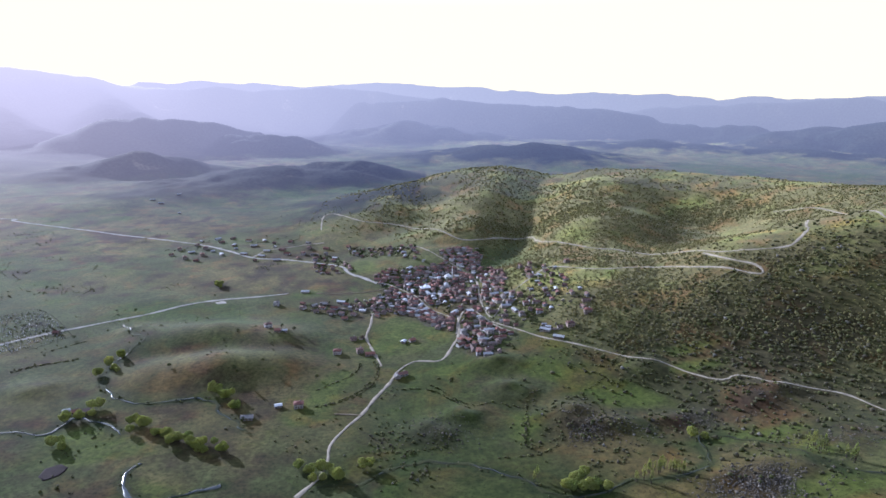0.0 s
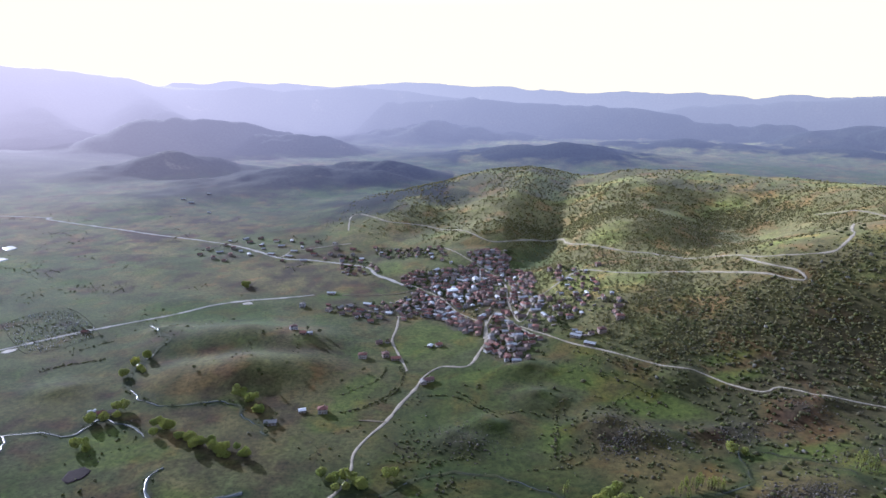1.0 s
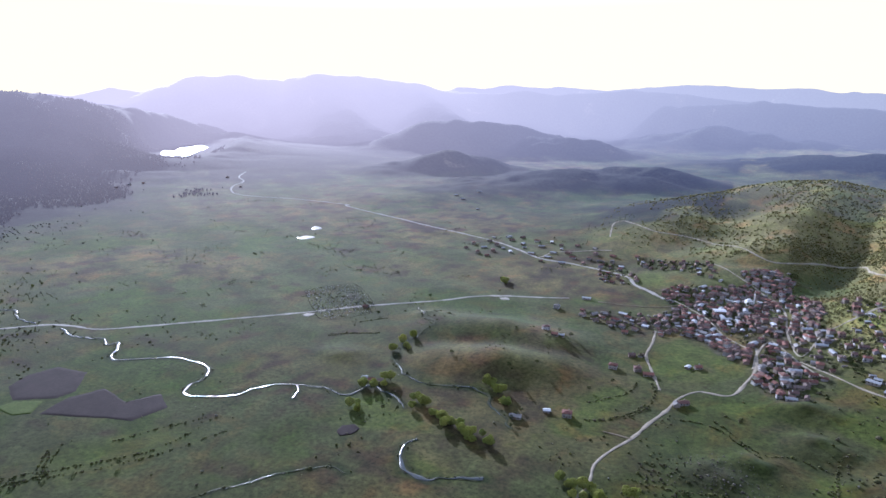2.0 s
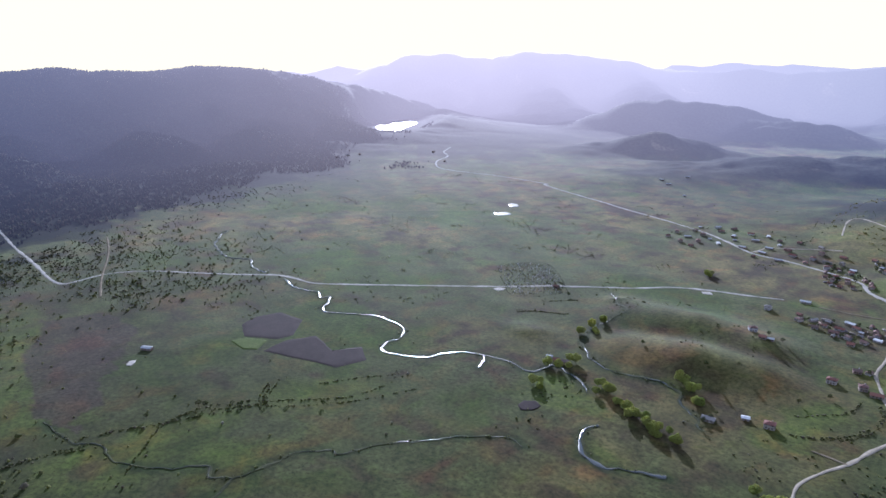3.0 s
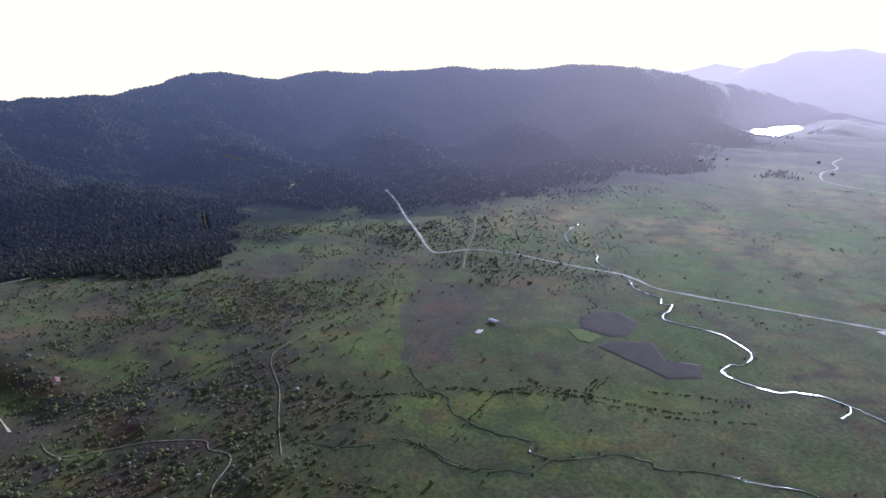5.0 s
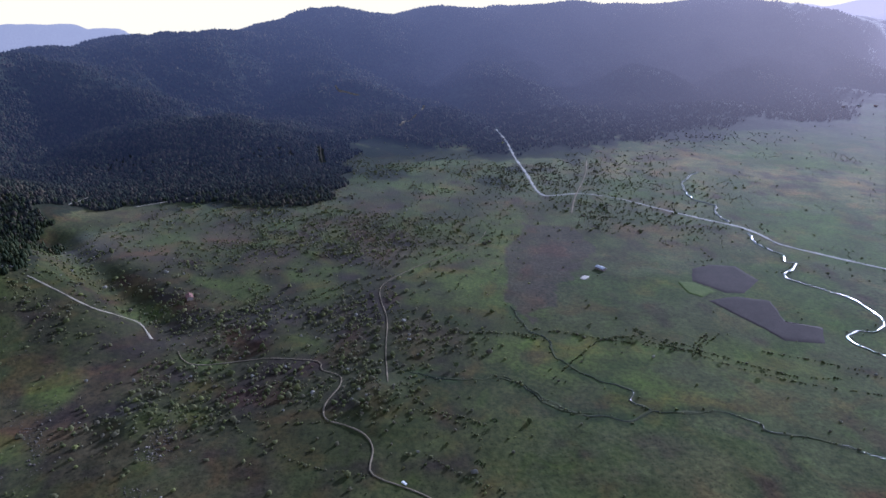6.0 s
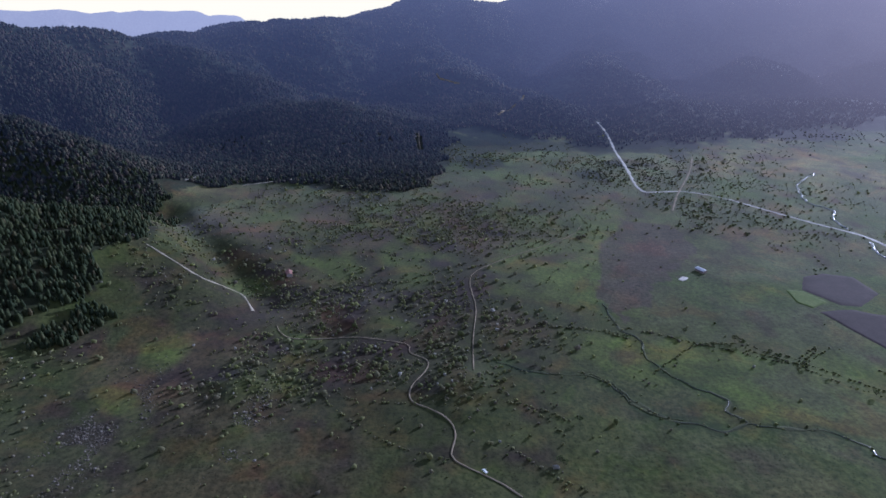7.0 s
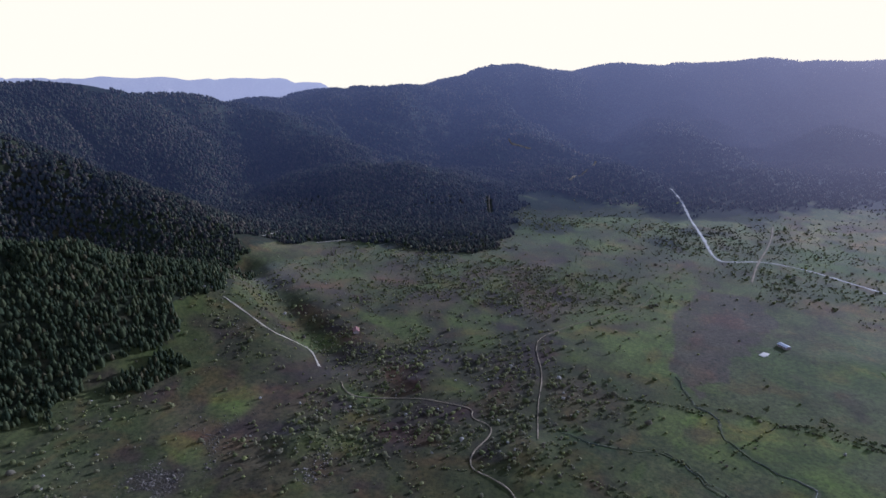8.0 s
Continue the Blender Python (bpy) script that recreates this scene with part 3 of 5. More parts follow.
ROADS["front"] = ([(-111, 427), (-99, 451), (-95, 474), (-97, 500), (-89, 529), (-77, 556), (-67, 590), (-55, 623), (-48, 650), (-31, 673), (-2, 672), (11, 704), (20, 743), (20, 802)], 3.3, M_GRAVEL, "pale gravel road climbing to the village")
ROADS["east"] = ([(62, 764), (84, 737), (116, 698), (166, 659), (201, 632), (232, 616), (248, 597), (272, 575), (287, 578), (311, 556), (340, 542), (363, 528), (377, 498)], 2.1, M_GRAVEL, "pale dirt road along the foot of the hill")
ROADS["low"] = ([(91, 852), (123, 886), (151, 915), (167, 909), (218, 864), (288, 840), (330, 776), (364, 729), (375, 725), (374, 745), (355, 773), (344, 824)], 3.0, M_GRAVEL, "pale gravel road with a hairpin bend on the hill")
ROADS["high"] = ([(-253, 1304), (-267, 1408), (-247, 1424), (-172, 1332), (-74, 1288), (16, 1142), (67, 1130), (124, 1182), (166, 1184), (171, 1078), (229, 989), (275, 959), (331, 877), (364, 795), (415, 763), (439, 772), (461, 794), (476, 826), (570, 972)], 3.2, M_GRAVEL, "pale gravel road along the hillside")
ROADS["high2"] = ([(575, 1103), (587, 1069), (607, 978), (536, 765)], 2.6, M_GRAVEL, "pale gravel road over the plateau")
ROADS["west"] = ([(-1619, 1751), (-1572, 1666), (-1501, 1611), (-1474, 1538), (-1422, 1473), (-1357, 1434), (-1264, 1444), (-1172, 1462), (-1077, 1465), (-987, 1461), (-991, 1449), (-902, 1412), (-783, 1369), (-652, 1311), (-554, 1274), (-475, 1238), (-408, 1189), (-347, 1141), (-277, 1125), (-208, 1093), (-174, 1066), (-155, 1026), (-130, 999), (-104, 968)], 5.0, M_ASPHALT, "grey road from the village to the west")
ROADS["west2"] = ([(-353, 1141), (-345, 1162), (-340, 1184), (-324, 1196), (-297, 1204), (-266, 1216), (-232, 1221)], 4.0, M_GRAVEL, "pale lane between scattered farms")
ROADS["mid"] = ([(-96, 834), (-94, 787), (-95, 751), (-85, 717), (-71, 674), (-68, 662)], 3.0, M_GRAVEL, "pale lane at the edge of the village")
ROADS["church"] = ([(-50, 1128), (-13, 1065), (15, 1025), (41, 977)], 2.4, M_GRAVEL, "pale village street")
ROADS["street1"] = ([(17, 740), (21, 787), (36, 825), (61, 760), (82, 724)], 2.4, M_GRAVEL, "pale village street")
ROADS["street2"] = ([(86, 841), (63, 779), (52, 850), (52, 920), (41, 977)], 2.2, M_GRAVEL, "pale village street")
ROADS["street3"] = ([(9, 803), (-18, 843), (-40, 900), (-73, 948), (-100, 973)], 2.2, M_GRAVEL, "pale village street")
ROADS["lane1"] = ([(-191, 926), (-148, 925), (-106, 933), (-82, 949)], 3, M_TRACK, "trodden earth lane")
ROADS["car"] = ([(-325, 42), (-336, 30), (-346, 15), (-354, 2), (-363, -5), (-384, -3), (-399, -8), (-412, -22), (-424, -39), (-443, -41), (-469, -31), (-485, -32), (-497, -48), (-511, -52), (-518, -84), (-517, -121), (-516, -158), (-526, -173), (-542, -182)], 1.1, M_TRACK, "winding pale dirt track through the heath")
ROADS["straight"] = ([(-467, 9), (-525, 8), (-588, 10), (-649, 3), (-682, 11), (-722, 45), (-759, 85), (-808, 134), (-848, 153)], 0.9, M_TRACK, "straight trodden track through the heath")
ROADS["slope"] = ([(-644, -354), (-632, -325), (-617, -286), (-618, -261), (-611, -240), (-572, -215)], 2.0, M_GRAVEL, "trodden track along the edge of the slope")
ROADS["joins"] = ([(-77, 555), (-90, 557), (-103, 558)], 2.6, M_TRACK, "trodden track that joins the road")
ROADS["forest"] = ([(-1550, 56), (-1622, 88), (-1706, 119), (-1796, 130)], 6, M_TRACK, "bare earth track in the woods")
ROADS["forest2"] = ([(-1009, -379), (-1028, -345), (-1051, -311), (-1080, -268)], 2.6, M_GRAVEL, "pale track at the edge of the woods")
ROADS["forest3"] = ([(-1374, -119), (-1314, -113), (-1262, -105)], 2.2, M_TRACK, "bare earth track in the woods")
ROADS["forest4"] = ([(-1880, -113), (-1829, -97), (-1795, -45)], 5, M_TRACK, "bare earth track in the woods")
ROADS["forest5"] = ([(-998, -470), (-1030, -468), (-1062, -462)], 2.6, M_GRAVEL, "pale track at the edge of the woods")
ROADS["meadow"] = ([(-1267, 429), (-1147, 388), (-1005, 328), (-921, 297)], 3.0, M_TRACK, "trodden track across the meadow")
STREAMS = {}
STREAMS["main"] = ([(-802, 515), (-767, 504), (-738, 508), (-717, 514), (-698, 504), (-690, 514), (-674, 498), (-664, 482), (-646, 476), (-620, 493), (-592, 508), (-559, 512), (-531, 504), (-518, 481), (-513, 454), (-495, 448), (-474, 458), (-455, 474), (-447, 496), (-414, 514), (-385, 521), (-365, 514), (-352, 520), (-346, 544), (-323, 540), (-299, 528), (-288, 516)], 2.0, 3)
STREAMS["main_up"] = ([(-1143, 605), (-1106, 567), (-1040, 530), (-978, 517), (-948, 528), (-929, 535), (-894, 514), (-851, 512)], 2.2, 3)
STREAMS["branch"] = ([(-414, 514), (-404, 503), (-399, 487)], 2.2, 2)
STREAMS["bend"] = ([(-247, 471), (-253, 458), (-245, 438), (-230, 425), (-212, 421), (-197, 431), (-172, 441)], 3.4, 2.5)
STREAMS["dark"] = ([(-471, 104), (-468, 115), (-452, 125), (-433, 136), (-417, 149), (-407, 164), (-407, 180), (-399, 193), (-410, 213), (-408, 225), (-405, 246), (-404, 261), (-397, 276), (-386, 288), (-376, 288), (-366, 318), (-347, 347), (-332, 368), (-312, 387), (-295, 404), (-276, 401)], 0.45, 2.6)
STREAMS["dark_up"] = ([(-604, 139), (-557, 145), (-533, 160), (-500, 161), (-474, 173), (-458, 188), (-439, 209), (-423, 204), (-411, 214)], 0.5, 2.2)
STREAMS["dark_left"] = ([(-486, 29), (-470, 58), (-468, 86), (-469, 105), (-457, 119), (-431, 134), (-415, 147), (-411, 167)], 0.4, 2.0)
STREAMS["east"] = ([(-417, 791), (-379, 743), (-358, 721), (-362, 702), (-367, 668), (-358, 627), (-346, 606), (-321, 582), (-297, 573), (-262, 579), (-231, 581), (-213, 560), (-192, 543), (-179, 526)], 1.3, 3)
STREAMS["south"] = ([(-97, 439), (-63, 445), (-42, 465), (-20, 475), (8, 472), (36, 462), (61, 449), (75, 433), (92, 422), (118, 424), (128, 425), (146, 435), (170, 431), (195, 437), (207, 443), (212, 468), (217, 490), (229, 491), (248, 474), (271, 449), (286, 417), (310, 399)], 1.1, 2.2)
off_path = path_grid([line for line, *_ in ROADS.values()] + [line for line, *_ in STREAMS.values()])
by_stream = path_grid([line for line, *_ in STREAMS.values()])
FIELDS = [[(-597, 354), (-605, 389), (-591, 420), (-542, 408), (-528, 437), (-498, 419), (-507, 385), (-531, 379), (-566, 365)], [(-685, 378), (-698, 405), (-688, 434), (-644, 438), (-612, 402), (-613, 383), (-649, 360)], [(-648, 343), (-645, 360), (-620, 372), (-605, 352), (-618, 341)]]
VILLAGE = [(-110, 1018), (-68, 1020), (-6, 1024), (57, 1026), (99, 930), (89, 874), (99, 841), (82, 793), (96, 735), (86, 713), (67, 712), (68, 675), (52, 659), (32, 679), (19, 708), (27, 733), (-4, 762), (-21, 788), (-38, 816), (-74, 833), (-97, 811), (-103, 904), (-81, 917), (-104, 964)]
HAMLETS = [
    [(-6, 1078), (72, 1105), (62, 1034), (20, 1010), (-1, 1033)],
    [(-182, 1191), (-53, 1135), (-32, 1040), (-96, 1100), (-124, 1098), (-167, 1126)],
    [(-241, 1153), (-205, 1150), (-151, 1053), (-162, 1020), (-212, 1032)],
    [(-205, 878), (-168, 877), (-97, 896), (-101, 848), (-128, 818), (-164, 831), (-199, 851)],
    [(112, 965), (161, 935), (173, 849), (188, 761), (177, 744), (139, 768), (114, 730), (151, 725), (142, 699), (96, 739), (82, 793), (99, 841), (123, 861)],
]
FAR_HAMLET = [(-529, 1162), (-503, 1278), (-445, 1294), (-271, 1235), (-205, 1187), (-216, 1133), (-340, 1117), (-450, 1113)]
CEMETERY = [(-617, 788), (-599, 829), (-562, 851), (-479, 772), (-468, 744), (-511, 695), (-554, 725)]
FOREST = [(-380, -460), (-410, -434), (-429, -418), (-462, -395), (-485, -402), (-533, -385), (-553, -367), (-581, -364), (-593, -389), (-660, -359), (-839, -452), (-912, -474), (-983, -449), (-1041, -308), (-1002, -248), (-984, -159), (-1034, -72), (-1168, -68), (-1253, -35), (-1350, -20), (-1350, -1200), (-400, -1200)]
HEATH = [(-885, 210), (-853, 269), (-758, 272), (-691, 241), (-652, 197), (-585, 164), (-568, 145), (-617, 141), (-717, 161)]


# ---- ground ----
def spot(x, y, cx, cy, rx, ry, turn=0.0):
    c, s = math.cos(radians(turn)), math.sin(radians(turn))
    u, v = ((x - cx) * c + (y - cy) * s) / rx, (-(x - cx) * s + (y - cy) * c) / ry
    return np.exp(-(u * u + v * v))


def blend(colour, other, amount):
    return colour + (np.array(other) - colour) * np.clip(amount, 0, 1)[..., None]


LUSH = [(161, 586, 60, 16, -35), (128, 624, 40, 15, -20), (-16, 749, 30, 45, 0), (-66, 759, 25, 50, 0), (-793, 160, 30, 70, 20), (-503, 141, 45, 60, 60), (72, 540, 18, 30, 10), (-685, 112, 30, 60, 20), (-129, 1064, 35, 35, 0), (-685, -151, 45, 30, 0), (-484, -265, 25, 15, 0), (-312, 496, 30, 30, 0), (-214, 446, 35, 18, 20), (278, 462, 60, 14, -40), (178, 567, 34, 14, 0), (108, 646, 24, 12, 0), (155, 621, 40, 12, 0), (246, 608, 34, 9, 0), (256, 481, 60, 9, 0), (293, 448, 50, 10, 0), (294, 396, 40, 12, 0), (-58, 742, 20, 30, 0), (80, 563, 12, 34, 0), (64, 793, 14, 20, 0), (118, 820, 18, 18, 0), (155, 586, 45, 12, 0), (238, 637, 36, 9, 0), (-128, 597, 26, 26, 0), (-109, 622, 20, 26, 0), (10, 647, 20, 10, 0), (131, 676, 16, 18, 0), (-309, 507, 34, 14, 0), (-256, 490, 26, 12, 0), (-129, 551, 22, 18, 0), (-899, 185, 24, 50, 60), (-758, 167, 26, 50, 60), (-679, 130, 34, 50, 60), (-507, 158, 40, 30, 60), (-434, 251, 46, 24, 60), (-463, 339, 60, 30, 60), (-696, 53, 40, 24, 60), (-592, 153, 30, 40, 60), (-513, 221, 40, 20, 60), (-657, -57, 24, 24, 60), (-636, 350, 26, 12, 60), (-484, -271, 20, 8, 60), (-631, -240, 26, 16, 60), (-700, -201, 30, 12, 60), (-696, -70, 24, 14, 60), (-755, 69, 30, 40, 60), (-855, 179, 30, 50, 60), (-619, 101, 40, 30, 60), (-1082, 97, 60, 30, 60), (-442, -151, 24, 14, 60), (-409, -266, 26, 10, 60), (-520, -155, 30, 12, 60)]
ROCKS = [(230, 407, 24, 13, 3500), (125, 520, 20, 14, 2000), (207, 513, 36, 9, 1000), (320, 458, 36, 12, 800), (-372, -264, 38, 13, 2600), (-387, -156, 28, 7, 600), (-11, 520, 22, 16, 600), (274, 533, 26, 16, 700), (-594, -316, 25, 14, 200), (-322, 589, 6, 6, 20)]


def cover(x, y):
    """What grows where: the colour of the turf, with some haze and slope shade painted in."""
    c = np.zeros((*x.shape, 3)) + (0.054, 0.063, 0.024)
    a, b2, c3 = rough(x, y, 210, 41, 4), rough(x, y, 70, 51, 4), rough(x, y, 28, 61, 3)
    c = blend(c, (0.088, 0.076, 0.030), 1.1 * (a + 0.6 * b2 - 0.12))
    c = blend(c, (0.042, 0.062, 0.012), 1.3 * (b2 - a - 0.05))
    c = blend(c, (0.040, 0.030, 0.018), 1.2 * (c3 + 0.5 * a - 0.35))
    level = height(x, y)
    east = 1 / (1 + np.exp(-(level - 32) / 8)) * (x > -300) * (y > 250) * ((x > -60) | (y < 1650))
    c = blend(c, (0.165, 0.148, 0.068), 0.85 * east)
    c = blend(c, (0.20, 0.205, 0.065), 0.9 * east * (a - b2 + 0.05))
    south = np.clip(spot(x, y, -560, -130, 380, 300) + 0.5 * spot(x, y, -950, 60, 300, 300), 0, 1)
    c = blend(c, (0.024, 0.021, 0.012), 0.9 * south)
    c = blend(c, (0.026, 0.030, 0.018), 1.2 * spot(x, y, -230, 1510, 230, 170) * (0.7 + 0.6 * b2))
    # small green and tan fields, their turf darkened to paint in the slope's shade
    fields = spot(x, y, 230, 470, 310, 160)
    c = blend(c, (0.034, 0.041, 0.013), 0.85 * fields)
    c = blend(c, (0.080, 0.066, 0.024), 0.9 * fields * (a + b2))
    # brown ground under dense bushes, its colour also carrying the slope's shade
    c = blend(c, (0.046, 0.040, 0.022), 0.9 * spot(x, y, 363, 634, 190, 130, 20))
    for cx, cy, rx, ry, _ in ROCKS:
        c = blend(c, (0.032, 0.026, 0.022), 0.8 * spot(x, y, cx, cy, rx * 1.5, ry * 1.5) * (0.8 + 0.5 * c3))
    c = blend(c, (0.052, 0.041, 0.022), 1.3 * south * (b2 + 0.6 * a + 0.1))
    c = blend(c, (0.048, 0.058, 0.014), 1.4 * south * (0.5 * a - b2 - 0.05))
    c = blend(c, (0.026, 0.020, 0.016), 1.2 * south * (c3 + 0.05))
    for cx, cy, rx, ry, turn in LUSH:
        c = blend(c, (0.066, 0.086, 0.017), 0.75 * np.clip(2.4 * spot(x, y, cx, cy, rx * 1.3, ry * 1.3, turn) * (0.8 + 0.5 * c3 + 0.4 * b2) - 0.6, 0, 1) * (0.7 if cx < -350 else 1.0))
    wet = np.clip(1.25 - by_stream(x, y) / 8, 0, 1) * np.clip(0.75 + 0.8 * c3 + 0.4 * b2, 0, 1)
    c = blend(c, (0.020, 0.032, 0.010), 0.8 * wet)
    # painted haze: turf colour pales with distance, though the grass is no drier
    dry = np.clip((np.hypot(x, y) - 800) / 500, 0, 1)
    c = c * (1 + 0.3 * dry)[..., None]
    heath = inside(x + 14 * c3, y + 14 * b2, HEATH)
    c = blend(c, (0.042, 0.032, 0.027), 0.75 * heath)
    home = inside(x + 8 * c3, y + 8 * b2, VILLAGE)
    c = blend(c, (0.075, 0.068, 0.050), 0.55 * home * (0.6 + c3))
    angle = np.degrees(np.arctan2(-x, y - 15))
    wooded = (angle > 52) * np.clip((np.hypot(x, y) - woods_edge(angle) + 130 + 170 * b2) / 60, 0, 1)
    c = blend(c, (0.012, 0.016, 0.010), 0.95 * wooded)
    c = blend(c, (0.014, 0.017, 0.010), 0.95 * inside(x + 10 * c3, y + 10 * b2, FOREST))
    # low hills behind the village: shade of their near slopes painted as dark cover
    c = blend(c, (0.024, 0.027, 0.019), 0.9 * np.clip((level - 14) / 14 + 0.6 * b2, 0, 1) * (y > 1480) * (x < -60) * (angle < 46))
    # long shallow terraces in the western meadow
    strip = np.sin((x * 0.55 + y * 0.83) / 21 + 2.2 * a) * np.clip((np.hypot(x, y) - 700) / 300, 0, 1) * (x < 0)
    return 0.98 * c * (1 + 0.16 * strip)[..., None]


def woods_edge(angle):
    """How far off the closed woods of the mountains begin, by the angle in degrees."""
    edge = np.interp(angle, [50, 56, 64, 74, 82, 92, 110], [2000, 1950, 1680, 1450, 1340, 1300, 1350])
    return edge + 70 * rough(angle * 10, angle * 0, 40, 201, 3)


def sheet(name, angles, share, inner, outer, mat, coloured):
    """A round sheet of ground between two edges."""
    a, s = np.meshgrid(np.radians(angles), share, indexing="ij")
    r = inner * (outer / inner)[:, None] ** s if np.ndim(inner) == 0 else inner[:, None] * (outer / inner[:, None]) ** s
    x, y = -np.sin(a) * r, 15 + np.cos(a) * r
    n, m = a.shape
    i, j = np.meshgrid(np.arange(n - 1), np.arange(m - 1), indexing="ij")
    q = (i * m + j).ravel()
    me = quick_mesh(name, np.stack([x, y, height(x, y)], -1).reshape(-1, 3), np.stack([q, q + m, q + m + 1, q + 1], -1), mat, True)
    if coloured:
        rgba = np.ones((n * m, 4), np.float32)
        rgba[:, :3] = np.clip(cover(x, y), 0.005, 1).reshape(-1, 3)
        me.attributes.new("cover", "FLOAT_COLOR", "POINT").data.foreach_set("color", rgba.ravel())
    return new(name, me)


turns = np.r_[np.arange(-46, 146.01, 0.3), np.arange(148, 311.6, 2.5), 314.0]
rim = np.minimum(woods_edge(turns), 1400)
rim[-1] = rim[0]
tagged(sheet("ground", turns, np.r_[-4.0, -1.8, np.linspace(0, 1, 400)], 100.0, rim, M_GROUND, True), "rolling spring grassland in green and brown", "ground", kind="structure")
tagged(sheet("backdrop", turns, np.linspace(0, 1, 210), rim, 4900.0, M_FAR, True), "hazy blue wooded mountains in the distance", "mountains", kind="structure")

# ---- roads, water and fields ----
for n, (line, width, mat, label) in enumerate(ROADS.values()):
    ribbon("road", line, width, mat, 0.42 + 0.01 * n, label, "road", 0.22, n)
for n, (line, width, bank) in enumerate(STREAMS.values()):
    ribbon("stream_bank", line, width + bank, M_BANK, 0.26 + 0.004 * n, "dark boggy bank of a meadow stream", "stream bank", 0.5, 40 + n, 0.12, 2.6)
    ribbon("water", line, width, M_WATER, (0.52 if width > 1.5 else 0.30) + 0.004 * n, "narrow winding stream that mirrors the bright sky", "stream", 0.4, 60 + n, 0.08 if width > 1.5 else 0.3, 2.6)
patch("ploughed_field", FIELDS[0], M_PLOUGH, 0.5, "freshly ploughed dark brown field", "field", straight=True)
patch("ploughed_field", FIELDS[1], M_PLOUGH, 0.5, "freshly ploughed dark brown field", "field", straight=True)
patch("crop_field", FIELDS[2], M_YOUNG, 0.5, "small bright green field of young crop", "field", straight=True)
patch("ploughed_field", [(-321, 452), (-322, 463), (-313, 470), (-304, 465), (-305, 453), (-313, 446)], M_PLOUGH, 0.5, "small round patch of dark bare soil", "field")
patch("water", [(-2222, 1907), (-2332, 2027), (-2290, 2043), (-2433, 2208), (-2495, 2333), (-2459, 2413), (-2281, 2216), (-2142, 2015), (-2015, 1853), (-2098, 1851)], M_LAKE, 0, "lake glaring white in the low sun", "lake", LAKE_LEVEL)
patch("water", [(-2228, 1755), (-2266, 1808), (-2211, 1794), (-2155, 1724)], M_LAKE, 0, "small lake glaring white in the low sun", "lake", LAKE_LEVEL)
patch("water", [(-869, 1087), (-862, 1113), (-835, 1106), (-843, 1080)], M_WATER, 0.6, "pond in the meadow", "pond")
patch("water", [(-907, 1185), (-903, 1204), (-876, 1186), (-884, 1170)], M_WATER, 0.6, "pond in the meadow", "pond")
patch("clearing", [(-1417, -589), (-1392, -566), (-1378, -520), (-1402, -535)], M_YARD, 0.6, "pale bare clearing in the woods", "clearing")
patch("yard", [(-670, 235), (-678, 242), (-675, 248), (-665, 239)], M_YARD, 0.6, "pale bare yard beside the barn", "yard")
patch("yard", [(-550, 695), (-548, 705), (-538, 709), (-538, 694)], M_YARD, 0.6, "pale bare lay-by at the road", "yard")
patch("yard", [(-329, 884), (-320, 891), (-312, 882), (-324, 878)], M_YARD, 0.6, "pale bare lay-by at the road", "yard")


# ---- houses ----
def gable_roof(bm, hx, hy, z, rise, over, thick=0.22):
    """A pitched roof with thickness, ridge along x."""
    a, b = hx + over, hy + over
    top = [(-a, -b, z - over * rise / hy), (a, -b, z - over * rise / hy), (a, 0, z + rise), (-a, 0, z + rise), (-a, b, z - over * rise / hy), (a, b, z - over * rise / hy)]
    v = [bm.verts.new((x, y, q + thick)) for x, y, q in top] + [bm.verts.new(p) for p in top]
    for f in ((0, 1, 2, 3), (3, 2, 5, 4), (9, 8, 7, 6), (10, 11, 8, 9), (1, 0, 6, 7), (4, 5, 11, 10), (0, 3, 9, 6), (3, 4, 10, 9), (2, 1, 7, 8), (5, 2, 8, 11)):
        bm.faces.new([v[k] for k in f])


def hip_roof(bm, hx, hy, z, rise, over, thick=0.22):
    a, b, r = hx + over, hy + over, max(0.4, hx - hy)
    low = [(-a, -b), (a, -b), (a, b), (-a, b)]
    v = [bm.verts.new((x, y, z)) for x, y in low] + [bm.verts.new((x, y, z + thick)) for x, y in low] + [bm.verts.new((-r, 0, z + rise)), bm.verts.new((r, 0, z + rise))]
    for f in ((3, 2, 1, 0), (0, 1, 5, 4), (1, 2, 6, 5), (2, 3, 7, 6), (3, 0, 4, 7), (4, 5, 9, 8), (6, 7, 8, 9), (5, 6, 9), (7, 4, 8)):
        bm.faces.new([v[k] for k in f])


